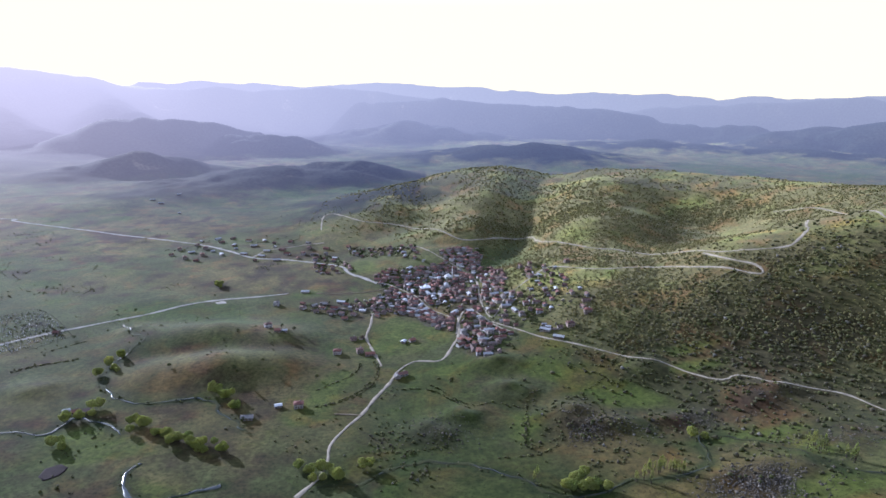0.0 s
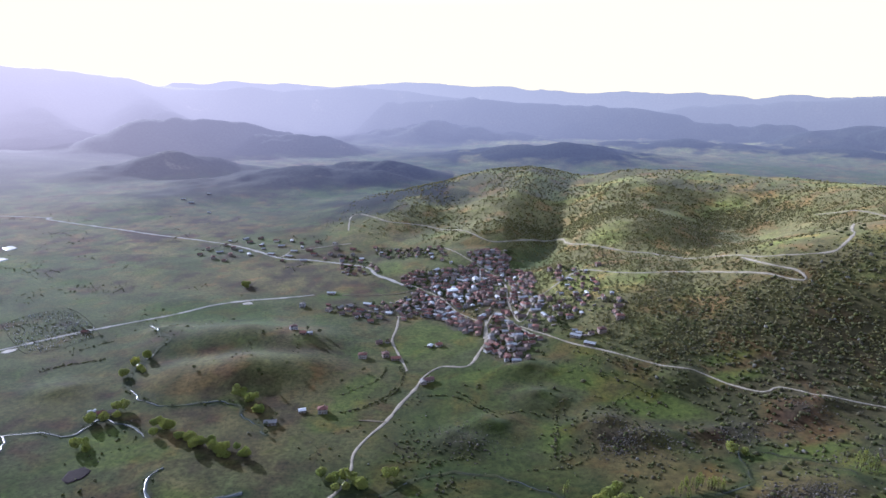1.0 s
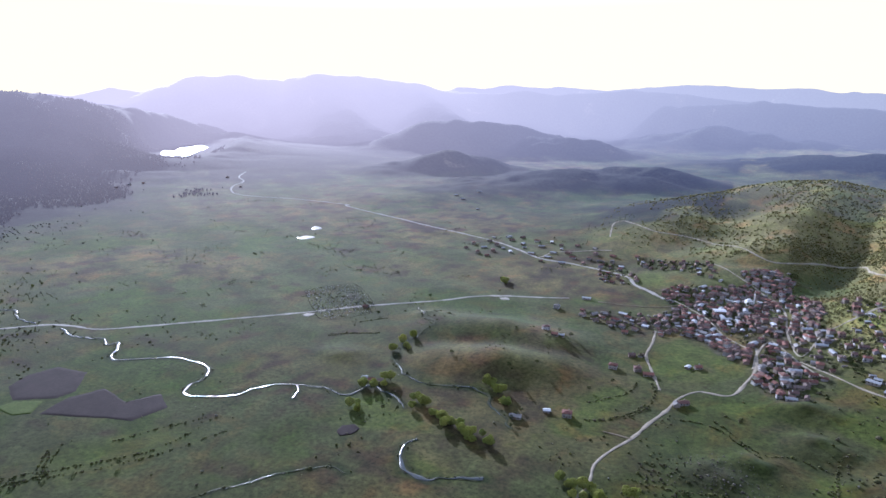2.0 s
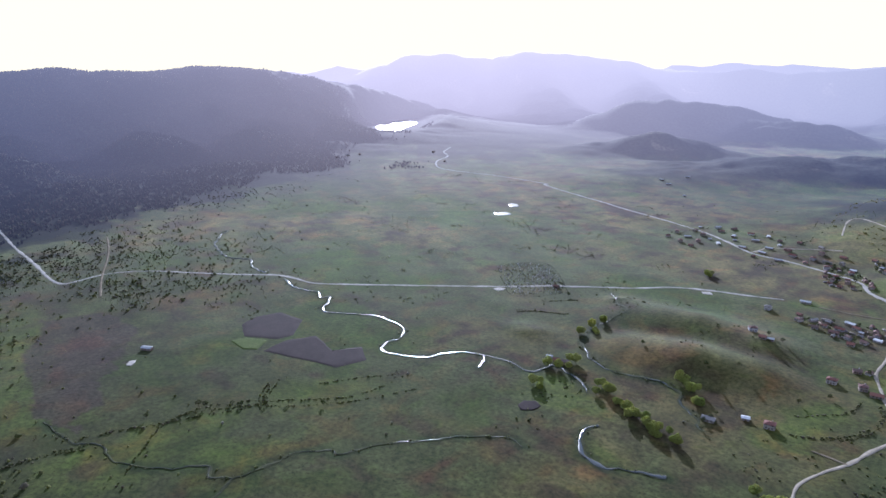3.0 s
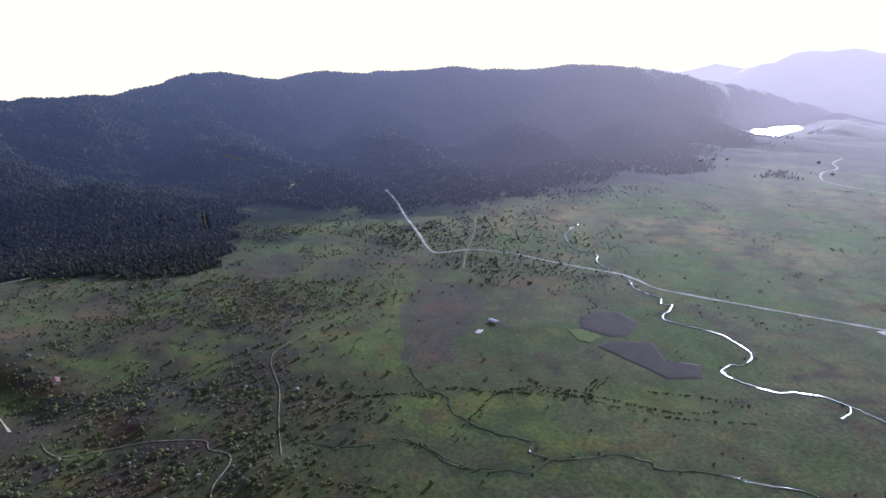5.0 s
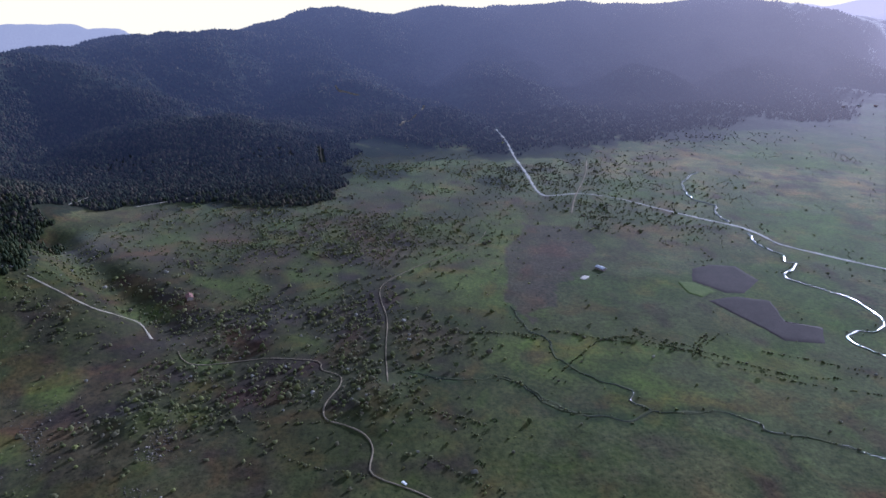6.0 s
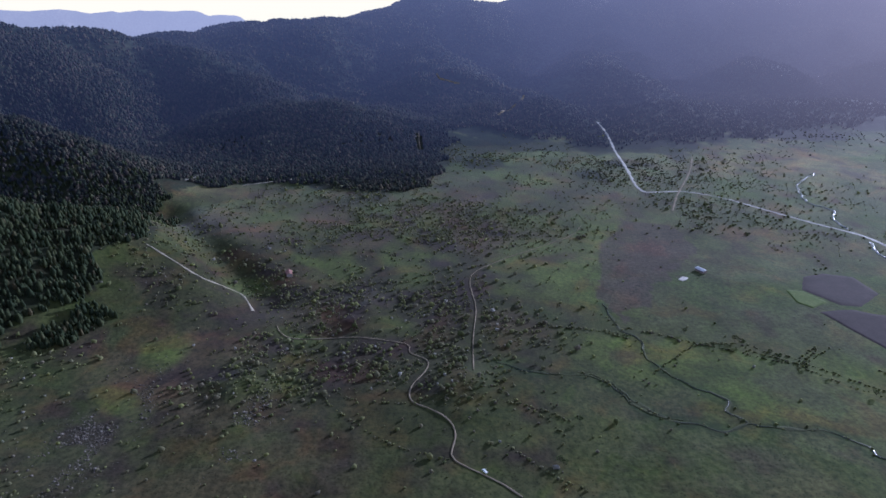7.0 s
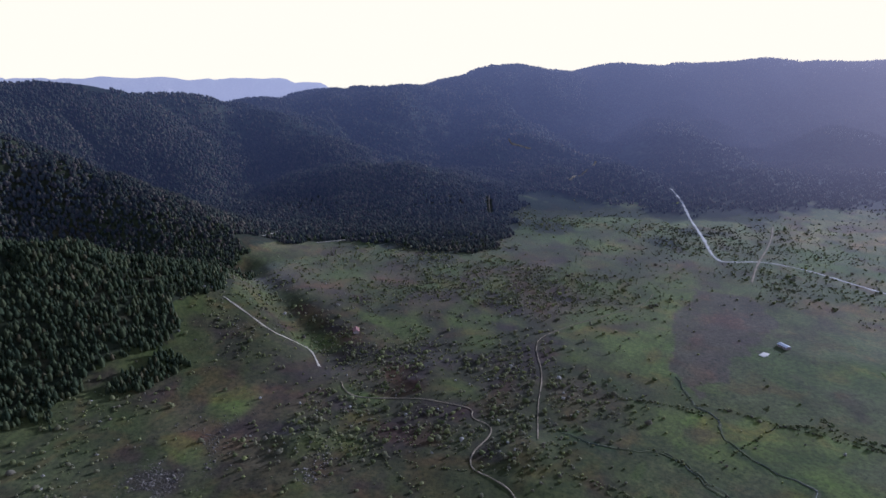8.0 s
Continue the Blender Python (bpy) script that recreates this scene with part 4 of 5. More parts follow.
def house(name, hx, hy, tall, rise, hip, roof_mat, label, storeys=1, chimney=True, deep=3.0, wall_mat=None):
    """A house about the origin, its ridge along x, with its footing in the slope."""
    ob = new(name)
    ob.empty_display_size = 0.5
    bm = block(bmesh.new(), -hx, -hy, -deep, hx, hy, tall)
    if not hip:
        for sx in (-1, 1):
            p = [bm.verts.new((sx * hx, -hy, tall)), bm.verts.new((sx * hx, hy, tall)), bm.verts.new((sx * hx, 0, tall + rise))]
            q = [bm.verts.new((sx * (hx - 0.3), v.co.y, v.co.z)) for v in p]
            bm.faces.new(p), bm.faces.new(q[::-1])
            for k in range(3):
                bm.faces.new((p[k], q[k], q[(k + 1) % 3], p[(k + 1) % 3]))
        bmesh.ops.recalc_face_normals(bm, faces=bm.faces)
    part("wall", bm, wall_mat or M_WALL, ob)
    bm = bmesh.new()
    (hip_roof if hip else gable_roof)(bm, hx, hy, tall + 0.02, rise, 0.55)
    part("roof", bm, roof_mat, ob)
    if chimney:
        bm = block(bmesh.new(), hx * 0.4 - 0.4, hy * 0.3 - 0.4, tall, hx * 0.4 + 0.4, hy * 0.3 + 0.4, tall + rise + 0.9, 0.06)
        part("chimney", bm, M_WALL, ob)
    bm = block(bmesh.new(), -0.5, -hy - 0.06, 0, 0.5, -hy + 0.1, 2.05)
    part("door", bm, M_WOOD, ob)
    for level in range(storeys):
        for side in (-1, 1):
            for wx in (-0.55, 0.55):
                z = 1.0 + 2.8 * level
                y = side * hy
                bm = block(bmesh.new(), wx * hx - 0.6, y - 0.05, z, wx * hx + 0.6, y + 0.05, z + 1.3)
                part("window", bm, M_GLASS, ob)
    return tagged(ob, label, "house", "village houses")


HOUSES = [
    house("house", 3.7, 3.0, 2.7, 1.5, False, M_ROOF, "small low house with a clay-tiled gable roof"),
    house("house", 4.4, 3.5, 4.6, 1.6, True, M_ROOF, "two-storey house with a clay-tiled hipped roof", 2),
    house("house", 5.4, 3.1, 2.8, 1.5, False, M_ROOF, "long low farmhouse with a clay-tiled roof"),
    house("house", 3.7, 3.6, 4.4, 1.5, True, M_ROOF, "square two-storey house with a red tiled roof", 2),
    house("house", 2.9, 2.4, 2.4, 1.2, False, M_ROOF, "small outbuilding with a weathered tiled roof", 1, False),
    house("house", 4.2, 3.0, 2.6, 1.4, False, M_ROOF, "low house with a faded tiled roof", 1),
]
SHEDS = [
    house("shed", 6.0, 3.0, 2.6, 1.0, False, M_METAL, "long shed with a pale sheet-metal roof", 1, False),
    house("shed", 3.2, 2.4, 2.3, 0.8, False, M_METAL, "small shed with a pale sheet-metal roof", 1, False),
]
for ob in SHEDS:
    tagged(ob, category="shed", group="sheds and barns")


def stand(ob, x, y, turn, sink=0.0):
    z = float(height(x, y))
    return pose(x, y, z - sink, 0, 0, turn)


def first_or_copy(ob, m, used=set()):
    """Puts the built one at its first place, and copies of it at the others."""
    if ob.name not in used:
        used.add(ob.name)
        ob.matrix_basis = m
        return ob
    return copy_thing(ob, m)


rng = np.random.default_rng(7)
taken = []


def settle(x, y, gap):
    if any((x - a) ** 2 + (y - b) ** 2 < (gap + g) ** 2 / 4 for a, b, g in taken):
        return False
    taken.append((x, y, gap))
    return True


# single houses and farms round the village
FARMS = [(7, -160, 572, 20), (1, -140, 572, 10), (2, -43, 639, 30), (0, -48, 634, 100), (1, -123, 701, 0), (3, -97, 704, 20), (2, -84, 695, 10), (1, -217, 753, 30), (0, -201, 737, 0), (7, -194, 741, 20), (2, -655, -201, 20), (6, -695, 268, 30), (0, -37, 731, 30), (7, -47, 729, 70), (3, 183, 918, 10), (7, -358, 557, 30), (0, -348, 555, 25), (0, -338, 557, 20), (2, -183, 547, 10), (6, 121, 712, -30), (7, 125, 717, -20), (6, -759, 1661, 0)]
OUTLYING = [(6, -717, 1726, 30), (7, -645, 1546, 0), (6, -725, 1631, 10), (3, -238, 875, 0), (6, -209, 932, 5), (0, -1714, 1305, 20), (2, -1720, 1357, 0), (0, -1710, 1399, 40), (3, -1586, 1628, 0), (0, -1435, 1527, 0), (0, -487, 761, 0), (0, -175, 843, 10), (2, -154, 839, 0), (0, -131, 813, 0), (4, -168, 872, 0), (0, -110, 743, 20), (4, -100, 746, 70), (1, 150, 712, 10), (6, 133, 690, -25), (1, 175, 735, 0)]
for kind, x, y, turn in FARMS + OUTLYING:
    settle(x, y, 11)
    first_or_copy((HOUSES + SHEDS)[kind], stand(None, x, y, turn))

# the market hall with its pale roof
hall = house("hall", 7.5, 5.5, 5.0, 1.2, False, M_TIN, "village hall with a large pale metal roof", 2, False)
tagged(hall, category="hall", group="")
hall.matrix_basis = stand(hall, -27, 924, 20)
settle(8, 969, 18)
settle(-27, 924, 20)


joined = []


def fill(corners, gap, most, shed_share, single=True):
    """Houses side by side in a built-up area, clear of the streets."""
    c = np.array(corners, float)
    (x0, y0), (x1, y1) = c.min(0), c.max(0)
    x, y = rng.uniform(x0, x1, 9000), rng.uniform(y0, y1, 9000)
    crowd = rough(x, y, 70, 231, 2)
    ok = inside(x, y, corners) & (off_path(x, y) > 4.0) & (crowd > -0.55)
    count = 0
    for px, py in zip(x[ok], y[ok]):
        if count >= most:
            break
        if settle(px, py, gap * rng.uniform(0.85, 1.25)):
            kinds = SHEDS if rng.uniform() < shed_share else HOUSES
            turn = 40 * wave(px, py, 90, 77) + rng.choice([0, 90, 180, 270]) + rng.uniform(-10, 10)
            if single:
                first_or_copy(kinds[rng.integers(len(kinds))], stand(None, px, py, float(turn)) @ Matrix.Diagonal((*rng.uniform(0.66, 1.06, 2).tolist(), float(rng.uniform(0.8, 1.1)), 1)))
            else:
                joined.append((kinds[rng.integers(len(kinds))], stand(None, px, py, float(turn))))
            count += 1


fill(VILLAGE, 8.6, 165, 0.12)
fill(HAMLETS[4], 12.5, 40, 0.14)
fill(HAMLETS[3], 13.5, 18, 0.15)
fill(HAMLETS[1], 14.0, 24, 0.10)
fill(HAMLETS[2], 13.5, 20, 0.12)
fill(VILLAGE, 7.4, 150, 0.12, False)
fill(HAMLETS[0], 9.5, 30, 0.05, False)
fill(FAR_HAMLET, 30.0, 34, 0.30, False)


def join_houses():
    """The small houses further off as one mesh, with the same walls and roofs as the others."""
    me = bpy.data.meshes.new("distant_houses")
    mats = [M_WALL_FAR, M_ROOF_FAR, M_METAL]
    for m in mats:
        me.materials.append(m)
    bm = bmesh.new()
    for ob, m in joined:
        for child in ob.children:
            if child.name.split(".")[0] in ("wall", "roof", "chimney"):
                start = len(bm.faces)
                first = len(bm.verts)
                bm.from_mesh(child.data)
                bm.verts.ensure_lookup_table()
                bm.faces.ensure_lookup_table()
                for v in bm.verts[first:]:
                    v.co = m @ v.co
                slot = 0 if not child.name.startswith("roof") else (2 if child.data.materials[0] == M_METAL else 1)
                for f in bm.faces[start:]:
                    f.material_index = slot
    bm.to_mesh(me)
    bm.free()
    tagged(new("distant_houses", me), "crowded small village houses with tiled roofs", "houses", kind="stuff")


join_houses()
for ob in HOUSES + SHEDS:
    if ob.matrix_basis.translation.length == 0:
        first_or_copy(ob, stand(None, float(rng.uniform(-30, 60)), 860, 15))


def mosque(x, y, turn):
    """A small whitewashed mosque with a low dome and one slender tower."""
    ob = new("mosque")
    part("body", block(bmesh.new(), -4.5, -4.5, -2.5, 4.5, 4.5, 4.6, 0.15), M_CAR, ob)
    bm = bmesh.new()
    bmesh.ops.create_uvsphere(bm, u_segments=20, v_segments=10, radius=3.6)
    bmesh.ops.bisect_plane(bm, geom=bm.verts[:] + bm.edges[:] + bm.faces[:], plane_co=(0, 0, 0), plane_no=(0, 0, -1), clear_outer=True)
    bmesh.ops.scale(bm, verts=bm.verts, vec=(1, 1, 0.75))
    bmesh.ops.translate(bm, verts=bm.verts, vec=(0, 0, 4.6))
    part("dome", bm, M_TIN, ob, "pale metal dome")
    bm = bmesh.new()
    for z0, z1, r0, r1 in ((-2.5, 6.0, 1.0, 0.9), (6.0, 14.0, 0.75, 0.65), (14.0, 14.7, 1.15, 1.15), (14.7, 17.0, 0.55, 0.5)):
        made = bmesh.ops.create_cone(bm, cap_ends=True, segments=12, radius1=r0, radius2=r1, depth=z1 - z0)["verts"]
        bmesh.ops.translate(bm, verts=made, vec=(5.6, -3.4, (z0 + z1) / 2))
    tower = part("minaret", bm, M_CAR, ob, "slender white tower with a gallery")
    bm = bmesh.new()
    bmesh.ops.create_cone(bm, cap_ends=True, segments=12, radius1=0.65, radius2=0.03, depth=3.4)
    bmesh.ops.translate(bm, verts=bm.verts, vec=(5.6, -3.4, 18.7))
    part("spire", bm, M_METAL, tower)
    for side in (-1, 1):
        for k in (-2.4, 0, 2.4):
            part("window", block(bmesh.new(), k - 0.45, side * 4.5 - 0.05, 1.4, k + 0.45, side * 4.5 + 0.05, 3.4), M_GLASS, ob)
    ob.matrix_basis = pose(x, y, float(height(x, y)), 0, 0, turn)
    return tagged(ob, "small white mosque with a dome and one minaret", "mosque")


mosque(8, 969, 25)


# ---- trees ----
def tree(name, tall, wide, clumps, leaf, label, seed, low=0.28, slim=1.0):
    """A tree with a tapered trunk, limbs and a loose crown of leaf clumps."""
    r = np.random.default_rng(seed)
    ob = new(name)
    ob.empty_display_size = 0.5
    bm = bmesh.new()

    def stick(a, b, ra, rb, n=6):
        d = (Vector(b) - Vector(a)).normalized()
        u = d.orthogonal().normalized()
        w = d.cross(u)
        rings = [[bm.verts.new(Vector(p) + (u * math.cos(k * 2 * math.pi / n) + w * math.sin(k * 2 * math.pi / n)) * q) for k in range(n)] for p, q in ((a, ra), (b, rb))]
        for k in range(n):
            bm.faces.new((rings[0][k], rings[0][(k + 1) % n], rings[1][(k + 1) % n], rings[1][k]))

    stick((0, 0, -0.6), (0.05, 0.03, tall * 0.55), tall * 0.028, tall * 0.014)
    tips = []
    for k in range(7):
        a = k * 2.4 + r.uniform(-0.3, 0.3)
        z = tall * r.uniform(low, 0.55)
        tip = (math.cos(a) * wide * 0.33, math.sin(a) * wide * 0.33, z + tall * r.uniform(0.12, 0.25))
        stick((0, 0, z), tip, tall * 0.012, tall * 0.004, 4)
        tips.append(tip)
    part("trunk", bm, M_BARK, ob)
    vs, fs, n0 = [], [], 0
    base = np.array([(1, 0, 0), (-0.5, 0.87, 0), (-0.5, -0.87, 0), (0.1, 0.1, 1), (-0.1, 0, -0.9)]) * 1.25
    tri = np.array([(0, 1, 3), (1, 2, 3), (2, 0, 3), (1, 0, 4), (2, 1, 4), (0, 2, 4)])
    for k in range(clumps):
        q = r.normal(size=3)
        q /= np.linalg.norm(q)
        rad = r.uniform(0.45, 1.0) ** 0.6
        lump = 1 + 0.22 * math.sin(3 * math.atan2(q[1], q[0]) + seed)
        mid = np.array([q[0] * wide * 0.5 * rad * lump, q[1] * wide * 0.5 * rad * lump, tall * (low + 0.08 + (1 - low - 0.08) * (0.5 + 0.5 * q[2] * rad))])
        if slim > 1:
            mid[:2] *= 1 - 0.6 * max(0, mid[2] / tall - 0.55)
        s = wide * r.uniform(0.05, 0.085)
        a = r.uniform(0, 6.28)
        spun = base @ np.array([(math.cos(a), math.sin(a), 0), (-math.sin(a), math.cos(a), 0), (0, 0, 1)])
        v = spun * r.uniform(0.6, 1.3, (5, 1)) * (s, s, s * 0.75 * slim) + mid
        vs.append(v)
        fs.append(tri + n0)
        n0 += 5
    me = quick_mesh("crown", np.concatenate(vs), np.concatenate(fs), leaf)
    crown = new("crown", me)
    crown.parent = ob
    return tagged(ob, label, "tree", "trees of the valley")


WILLOWS = [tree("willow_tree", 8.0, 7.5, 260, M_LEAF, "broad willow with fresh yellow-green leaves by the stream", s, 0.08) for s in (1, 2, 3)]
POPLARS = [tree("poplar_tree", 12.0, 3.0, 120, M_LEAF, "slender poplar with thin spring leaves", s, 0.12, 1.6) for s in (4, 5)]
FRUIT = [tree("garden_tree", 5.0, 4.6, 90, M_GARDEN, "dark green round-crowned garden tree", s) for s in (6, 7, 8)]


def grow(kinds, x, y):
    k = kinds[rng.integers(len(kinds))]
    if kinds is WILLOWS:
        x, y = x + float(rng.normal(0, 2.6)), y + float(rng.normal(0, 2.6))
    m = pose(x, y, float(height(x, y)), 0, 0, float(rng.uniform(0, 360))) @ Matrix.Diagonal((*[float(rng.uniform(0.75, 1.25))] * 3, 1))
    first_or_copy(k, m)


for x, y in [(-286, 535), (-286, 539), (-273, 523), (-278, 523), (-274, 534), (-269, 537), (-259, 519), (-256, 515), (-249, 516), (-247, 515), (-239, 506), (-238, 508), (-245, 513), (-243, 514), (-233, 507), (-236, 503), (-224, 503), (-225, 505), (-214, 499), (-215, 500), (-207, 498), (-210, 494), (-202, 500), (-203, 501), (-206, 491), (-203, 490), (-193, 489), (-190, 489), (-220, 591), (-215, 591), (-229, 599), (-233, 596), (-214, 585), (-212, 583), (-229, 589), (-230, 592), (-199, 562), (-202, 564), (-337, 500), (-333, 499)]:
    grow(WILLOWS, x, y)
for x, y in [(-329, 493), (-325, 489), (-364, 634), (-366, 638), (-367, 656), (-367, 659), (-368, 681), (-364, 685), (-352, 643), (-353, 648), (-351, 542), (-350, 539), (-336, 549), (-335, 546), (-332, 563), (-336, 560), (-347, 961), (-345, 960), (-359, 968), (-356, 971), (-108, 462), (-110, 463), (-118, 464), (-117, 468), (-95, 461), (-96, 460), (-87, 456), (-84, 455), (-81, 450), (-79, 446), (-97, 450), (-101, 448), (-59, 467), (-63, 465)]:
    grow(WILLOWS, x, y)
for x, y in [(102, 441), (103, 441), (109, 444), (107, 442), (111, 432), (107, 427), (118, 434), (115, 432), (122, 428), (121, 427), (98, 431), (95, 427), (215, 487), (217, 485)]:
    grow(WILLOWS, x, y)
for x, y in [(161, 443), (161, 445), (166, 446), (161, 445), (169, 442), (167, 440), (173, 445), (173, 449), (176, 441), (178, 440), (179, 441), (179, 438), (181, 436), (181, 441), (185, 437), (183, 433), (154, 434), (158, 429), (282, 445), (282, 441), (288, 448), (290, 449), (288, 440), (292, 438), (293, 442), (290, 441), (299, 425), (300, 421), (302, 420), (302, 419), (149, 434), (148, 434), (75, 448), (72, 444)]:
    grow(POPLARS, x, y)
for x, y in [(-292, 637), (-220, 629), (-196, 652), (-362, 979), (-348, 963), (-455, 743), (-425, 843), (-339, 912), (-194, 733), (-363, 1287), (-100, 743), (-115, 661), (-134, 633), (-201, 758), (-185, 753), (206, 702), (197, 687), (195, 706), (217, 718), (182, 664), (175, 677), (213, 656), (-216, 626), (-182, 549), (-181, 528), (-182, 549), (-182, 562), (-185, 541), (-513, 271), (-506, 276), (-491, 292), (-528, 252), (-479, 309), (-837, 174), (-452, 329), (-405, 89), (-359, 69), (-546, 206), (-489, 69), (-356, 72)]:
    grow(FRUIT, x, y)
for x, y in [(-533, 248)]:
    grow(FRUIT, x, y)

def built_up(x, y):
    area = inside(x, y, VILLAGE)
    for corners in HAMLETS:
        area = area | inside(x, y, corners)
    return area


# trees between the houses
gx, gy = places(rng, 2500, (-240, 640, 230, 1190), lambda x, y: 0.9 * built_up(x, y))
clear = off_path(gx, gy) > 4
count = 0
for x, y in zip(gx[clear], gy[clear]):
    if count < 290 and all((x - a) ** 2 + (y - b) ** 2 > 5.0**2 for a, b, _ in taken):
        grow(FRUIT, float(x), float(y))
        count += 1

# low garden walls between the plots
post = block(bmesh.new(), -0.5, -0.07, 0, 0.5, 0.07, 0.35)
bmesh.ops.triangulate(post, faces=post.faces)
post.verts.index_update()
WALLING = [(np.array([v.co[:] for v in post.verts]), np.array([[v.index for v in f.verts] for f in post.faces]))]
post.free()


wx, wy = places(rng, 1300, (-240, 640, 230, 1190), lambda x, y: 0.9 * built_up(x, y) * (off_path(x, y) > 3))

for ob in WILLOWS + POPLARS + FRUIT:
    if ob.matrix_basis.translation.length == 0:
        grow([ob], -120.0 + 9 * len(ob.name), 440.0)


# ---- scrub, woods and rocks ----
BUSHES, PINES = bush_kinds(rng), pine_kinds(rng)
TUFTS = [(v, f[v[f].mean(1)[:, 2] > 0.16]) for v, f in bush_kinds(rng, 8, 0.9, 1)]


scatter("garden_walls", WALLING, wx, wy, rng.uniform(3.0, 7.0, len(wx)), M_WALL_FAR, "low pale walls and fences between the gardens", "garden walls", 0.0, rng=rng)
x, y = places(rng, 5200, (-240, 640, 230, 1190), lambda x, y: 0.75 * built_up(x, y) * (off_path(x, y) > 3))
scatter("garden_bushes", BUSHES, x, y, rng.uniform(1.0, 2.8, len(x)), M_THICKET, "dark bushes and hedges in the village gardens", "bushes", rng=rng)


def east_scrub(x, y):
    z = height(x, y)
    patchy = np.clip(0.55 + 0.75 * rough(x, y, 120, 91, 3), 0, 1)
    flat = np.clip((z - np.where(y < 640, 42, 18)) / 20, 0, 1)
    top = np.clip((z - 95) / 25, 0, 1) * (y > 780)
    return np.where(off_path(x, y) > 4, patchy * flat * (1 - 0.55 * top), 0) * ~inside(x, y, VILLAGE)


x, y = places(rng, 105000, (60, 330, 1000, 1250), east_scrub)
scatter("hill_scrub", TUFTS, x, y, rng.uniform(1.3, 3.0, len(x)), M_SCRUB, "olive-grey scrub thickly covering the hillside", "scrub", rng=rng)
x, y = places(rng, 30000, (-300, 1150, 1100, 1900), east_scrub)
scatter("ridge_scrub", TUFTS, x, y, rng.uniform(2.0, 4.5, len(x)), M_SCRUB, "low olive scrub on the ridge behind the village", "scrub", rng=rng)


def slope_bushes(x, y):
    thick = spot(x, y, 363, 634, 190, 130, 20)
    return np.where(off_path(x, y) > 4, np.clip(1.4 * thick * (0.8 + 0.7 * rough(x, y, 80, 191, 3)), 0, 1), 0) * ~inside(x, y, VILLAGE) * np.clip((height(x, y) - 8) / 24, 0.12, 1)


x, y = places(rng, 17000, (60, 330, 800, 1000), slope_bushes)
scatter("slope_bushes", BUSHES, x, y, rng.uniform(2.0, 4.6, len(x)), M_THICKET, "dense dark bushes on the lower slope of the hill", "bushes", rng=rng)


def south_scrub(x, y):
    thick = np.clip(1.3 * rough(x, y, 90, 101, 3) + 0.25, 0.06, 1) * spot(x, y, -560, -110, 300, 270)
    far_band = np.clip(1.1 * rough(x, y, 110, 111, 3) + 0.2, 0.02, 1) * spot(x, y, -980, 60, 330, 380)
    return np.where(off_path(x, y) > 4, np.clip(thick + 0.7 * far_band, 0, 1) * np.where(x > -800, np.clip((170 - y) / 170, 0.1, 1), 1), 0)


x, y = places(rng, 95000, (-1500, -420, -300, 700), south_scrub)
scatter("thicket", TUFTS, x, y, rng.uniform(1.1, 3.0, len(x)) * rng.choice([1, 1, 1, 1, 1.7], len(x)), M_THICKET, "scattered dark bushes and pale blossoming shrubs on the heath", "bushes", rng=rng)


def meadow_scrub(x, y):
    return np.clip(rough(x, y, 60, 121, 3) - 0.35, 0, 1) * (off_path(x, y) > 4) * ~inside(x, y, VILLAGE) * (height(x, y) < 40)


x, y = places(rng, 26000, (-1300, 380, 330, 1500), meadow_scrub)
scatter("meadow_bushes", BUSHES, x, y, rng.uniform(1.0, 2.6, len(x)), M_THICKET, "sparse low bushes dotted over the meadow", "bushes", rng=rng)

def garden_scrub(x, y):
    clump = np.clip(1.5 * rough(x, y, 46, 171, 3) - 0.2, 0, 1)
    return clump * np.clip(spot(x, y, 130, 520, 190, 110) + spot(x, y, 20, 540, 90, 90), 0, 1) * (off_path(x, y) > 4)


x, y = places(rng, 5500, (-120, 360, 380, 700), garden_scrub)
scatter("field_scrub", BUSHES, x, y, rng.uniform(1.2, 3.2, len(x)), M_THICKET, "dark scrub between small fields and rocky knolls", "bushes", rng=rng)

HEDGES = [[(-533, 254), (-506, 276), (-474, 306), (-441, 348)], [(-550, 173), (-535, 197), (-526, 215), (-529, 247), (-514, 261), (-501, 285)], [(-555, 69), (-549, 111), (-543, 134), (-533, 151)], [(-420, -33), (-422, -78), (-436, -104), (-428, -109), (-407, -93), (-370, -45), (-358, -4)], [(-73, 667), (-71, 645), (-83, 607), (-103, 584), (-123, 572)], [(-13, 616), (26, 570), (48, 573), (82, 558)], [(77, 538), (74, 493), (103, 507)], [(-473, 652), (-444, 667), (-415, 682)]]
WALL_HEDGES = [[(-130, 608), (-99, 639), (-91, 675)], [(-465, 150), (-527, 215), (-515, 257), (-493, 295)], [(80, 564), (79, 538), (73, 502)], [(147, 589), (151, 567), (174, 573)], [(190, 555), (200, 521), (229, 505), (263, 477)], [(124, 570), (137, 581), (165, 605)], [(-54, 606), (-13, 604), (26, 561)], [(186, 598), (224, 561), (255, 535)], [(-68, 490), (-40, 490), (9, 497)]]
FIELD_HEDGES = [[(-515, 271), (-509, 287), (-492, 302), (-468, 330), (-446, 357)], [(-446, 357), (-442, 378), (-440, 404)], [(-507, 295), (-527, 317)], [(-469, 646), (-449, 663), (-413, 679)], [(-462, 706), (-437, 735)], [(-79, 677), (-70, 644), (-77, 611), (-93, 589), (-120, 571)], [(222, 711), (213, 679), (198, 649), (171, 617)], [(77, 542), (85, 580), (99, 591)], [(-554, 155), (-536, 195), (-517, 240), (-498, 285), (-520, 323)], [(-550, 79), (-550, 121), (-540, 151)]]
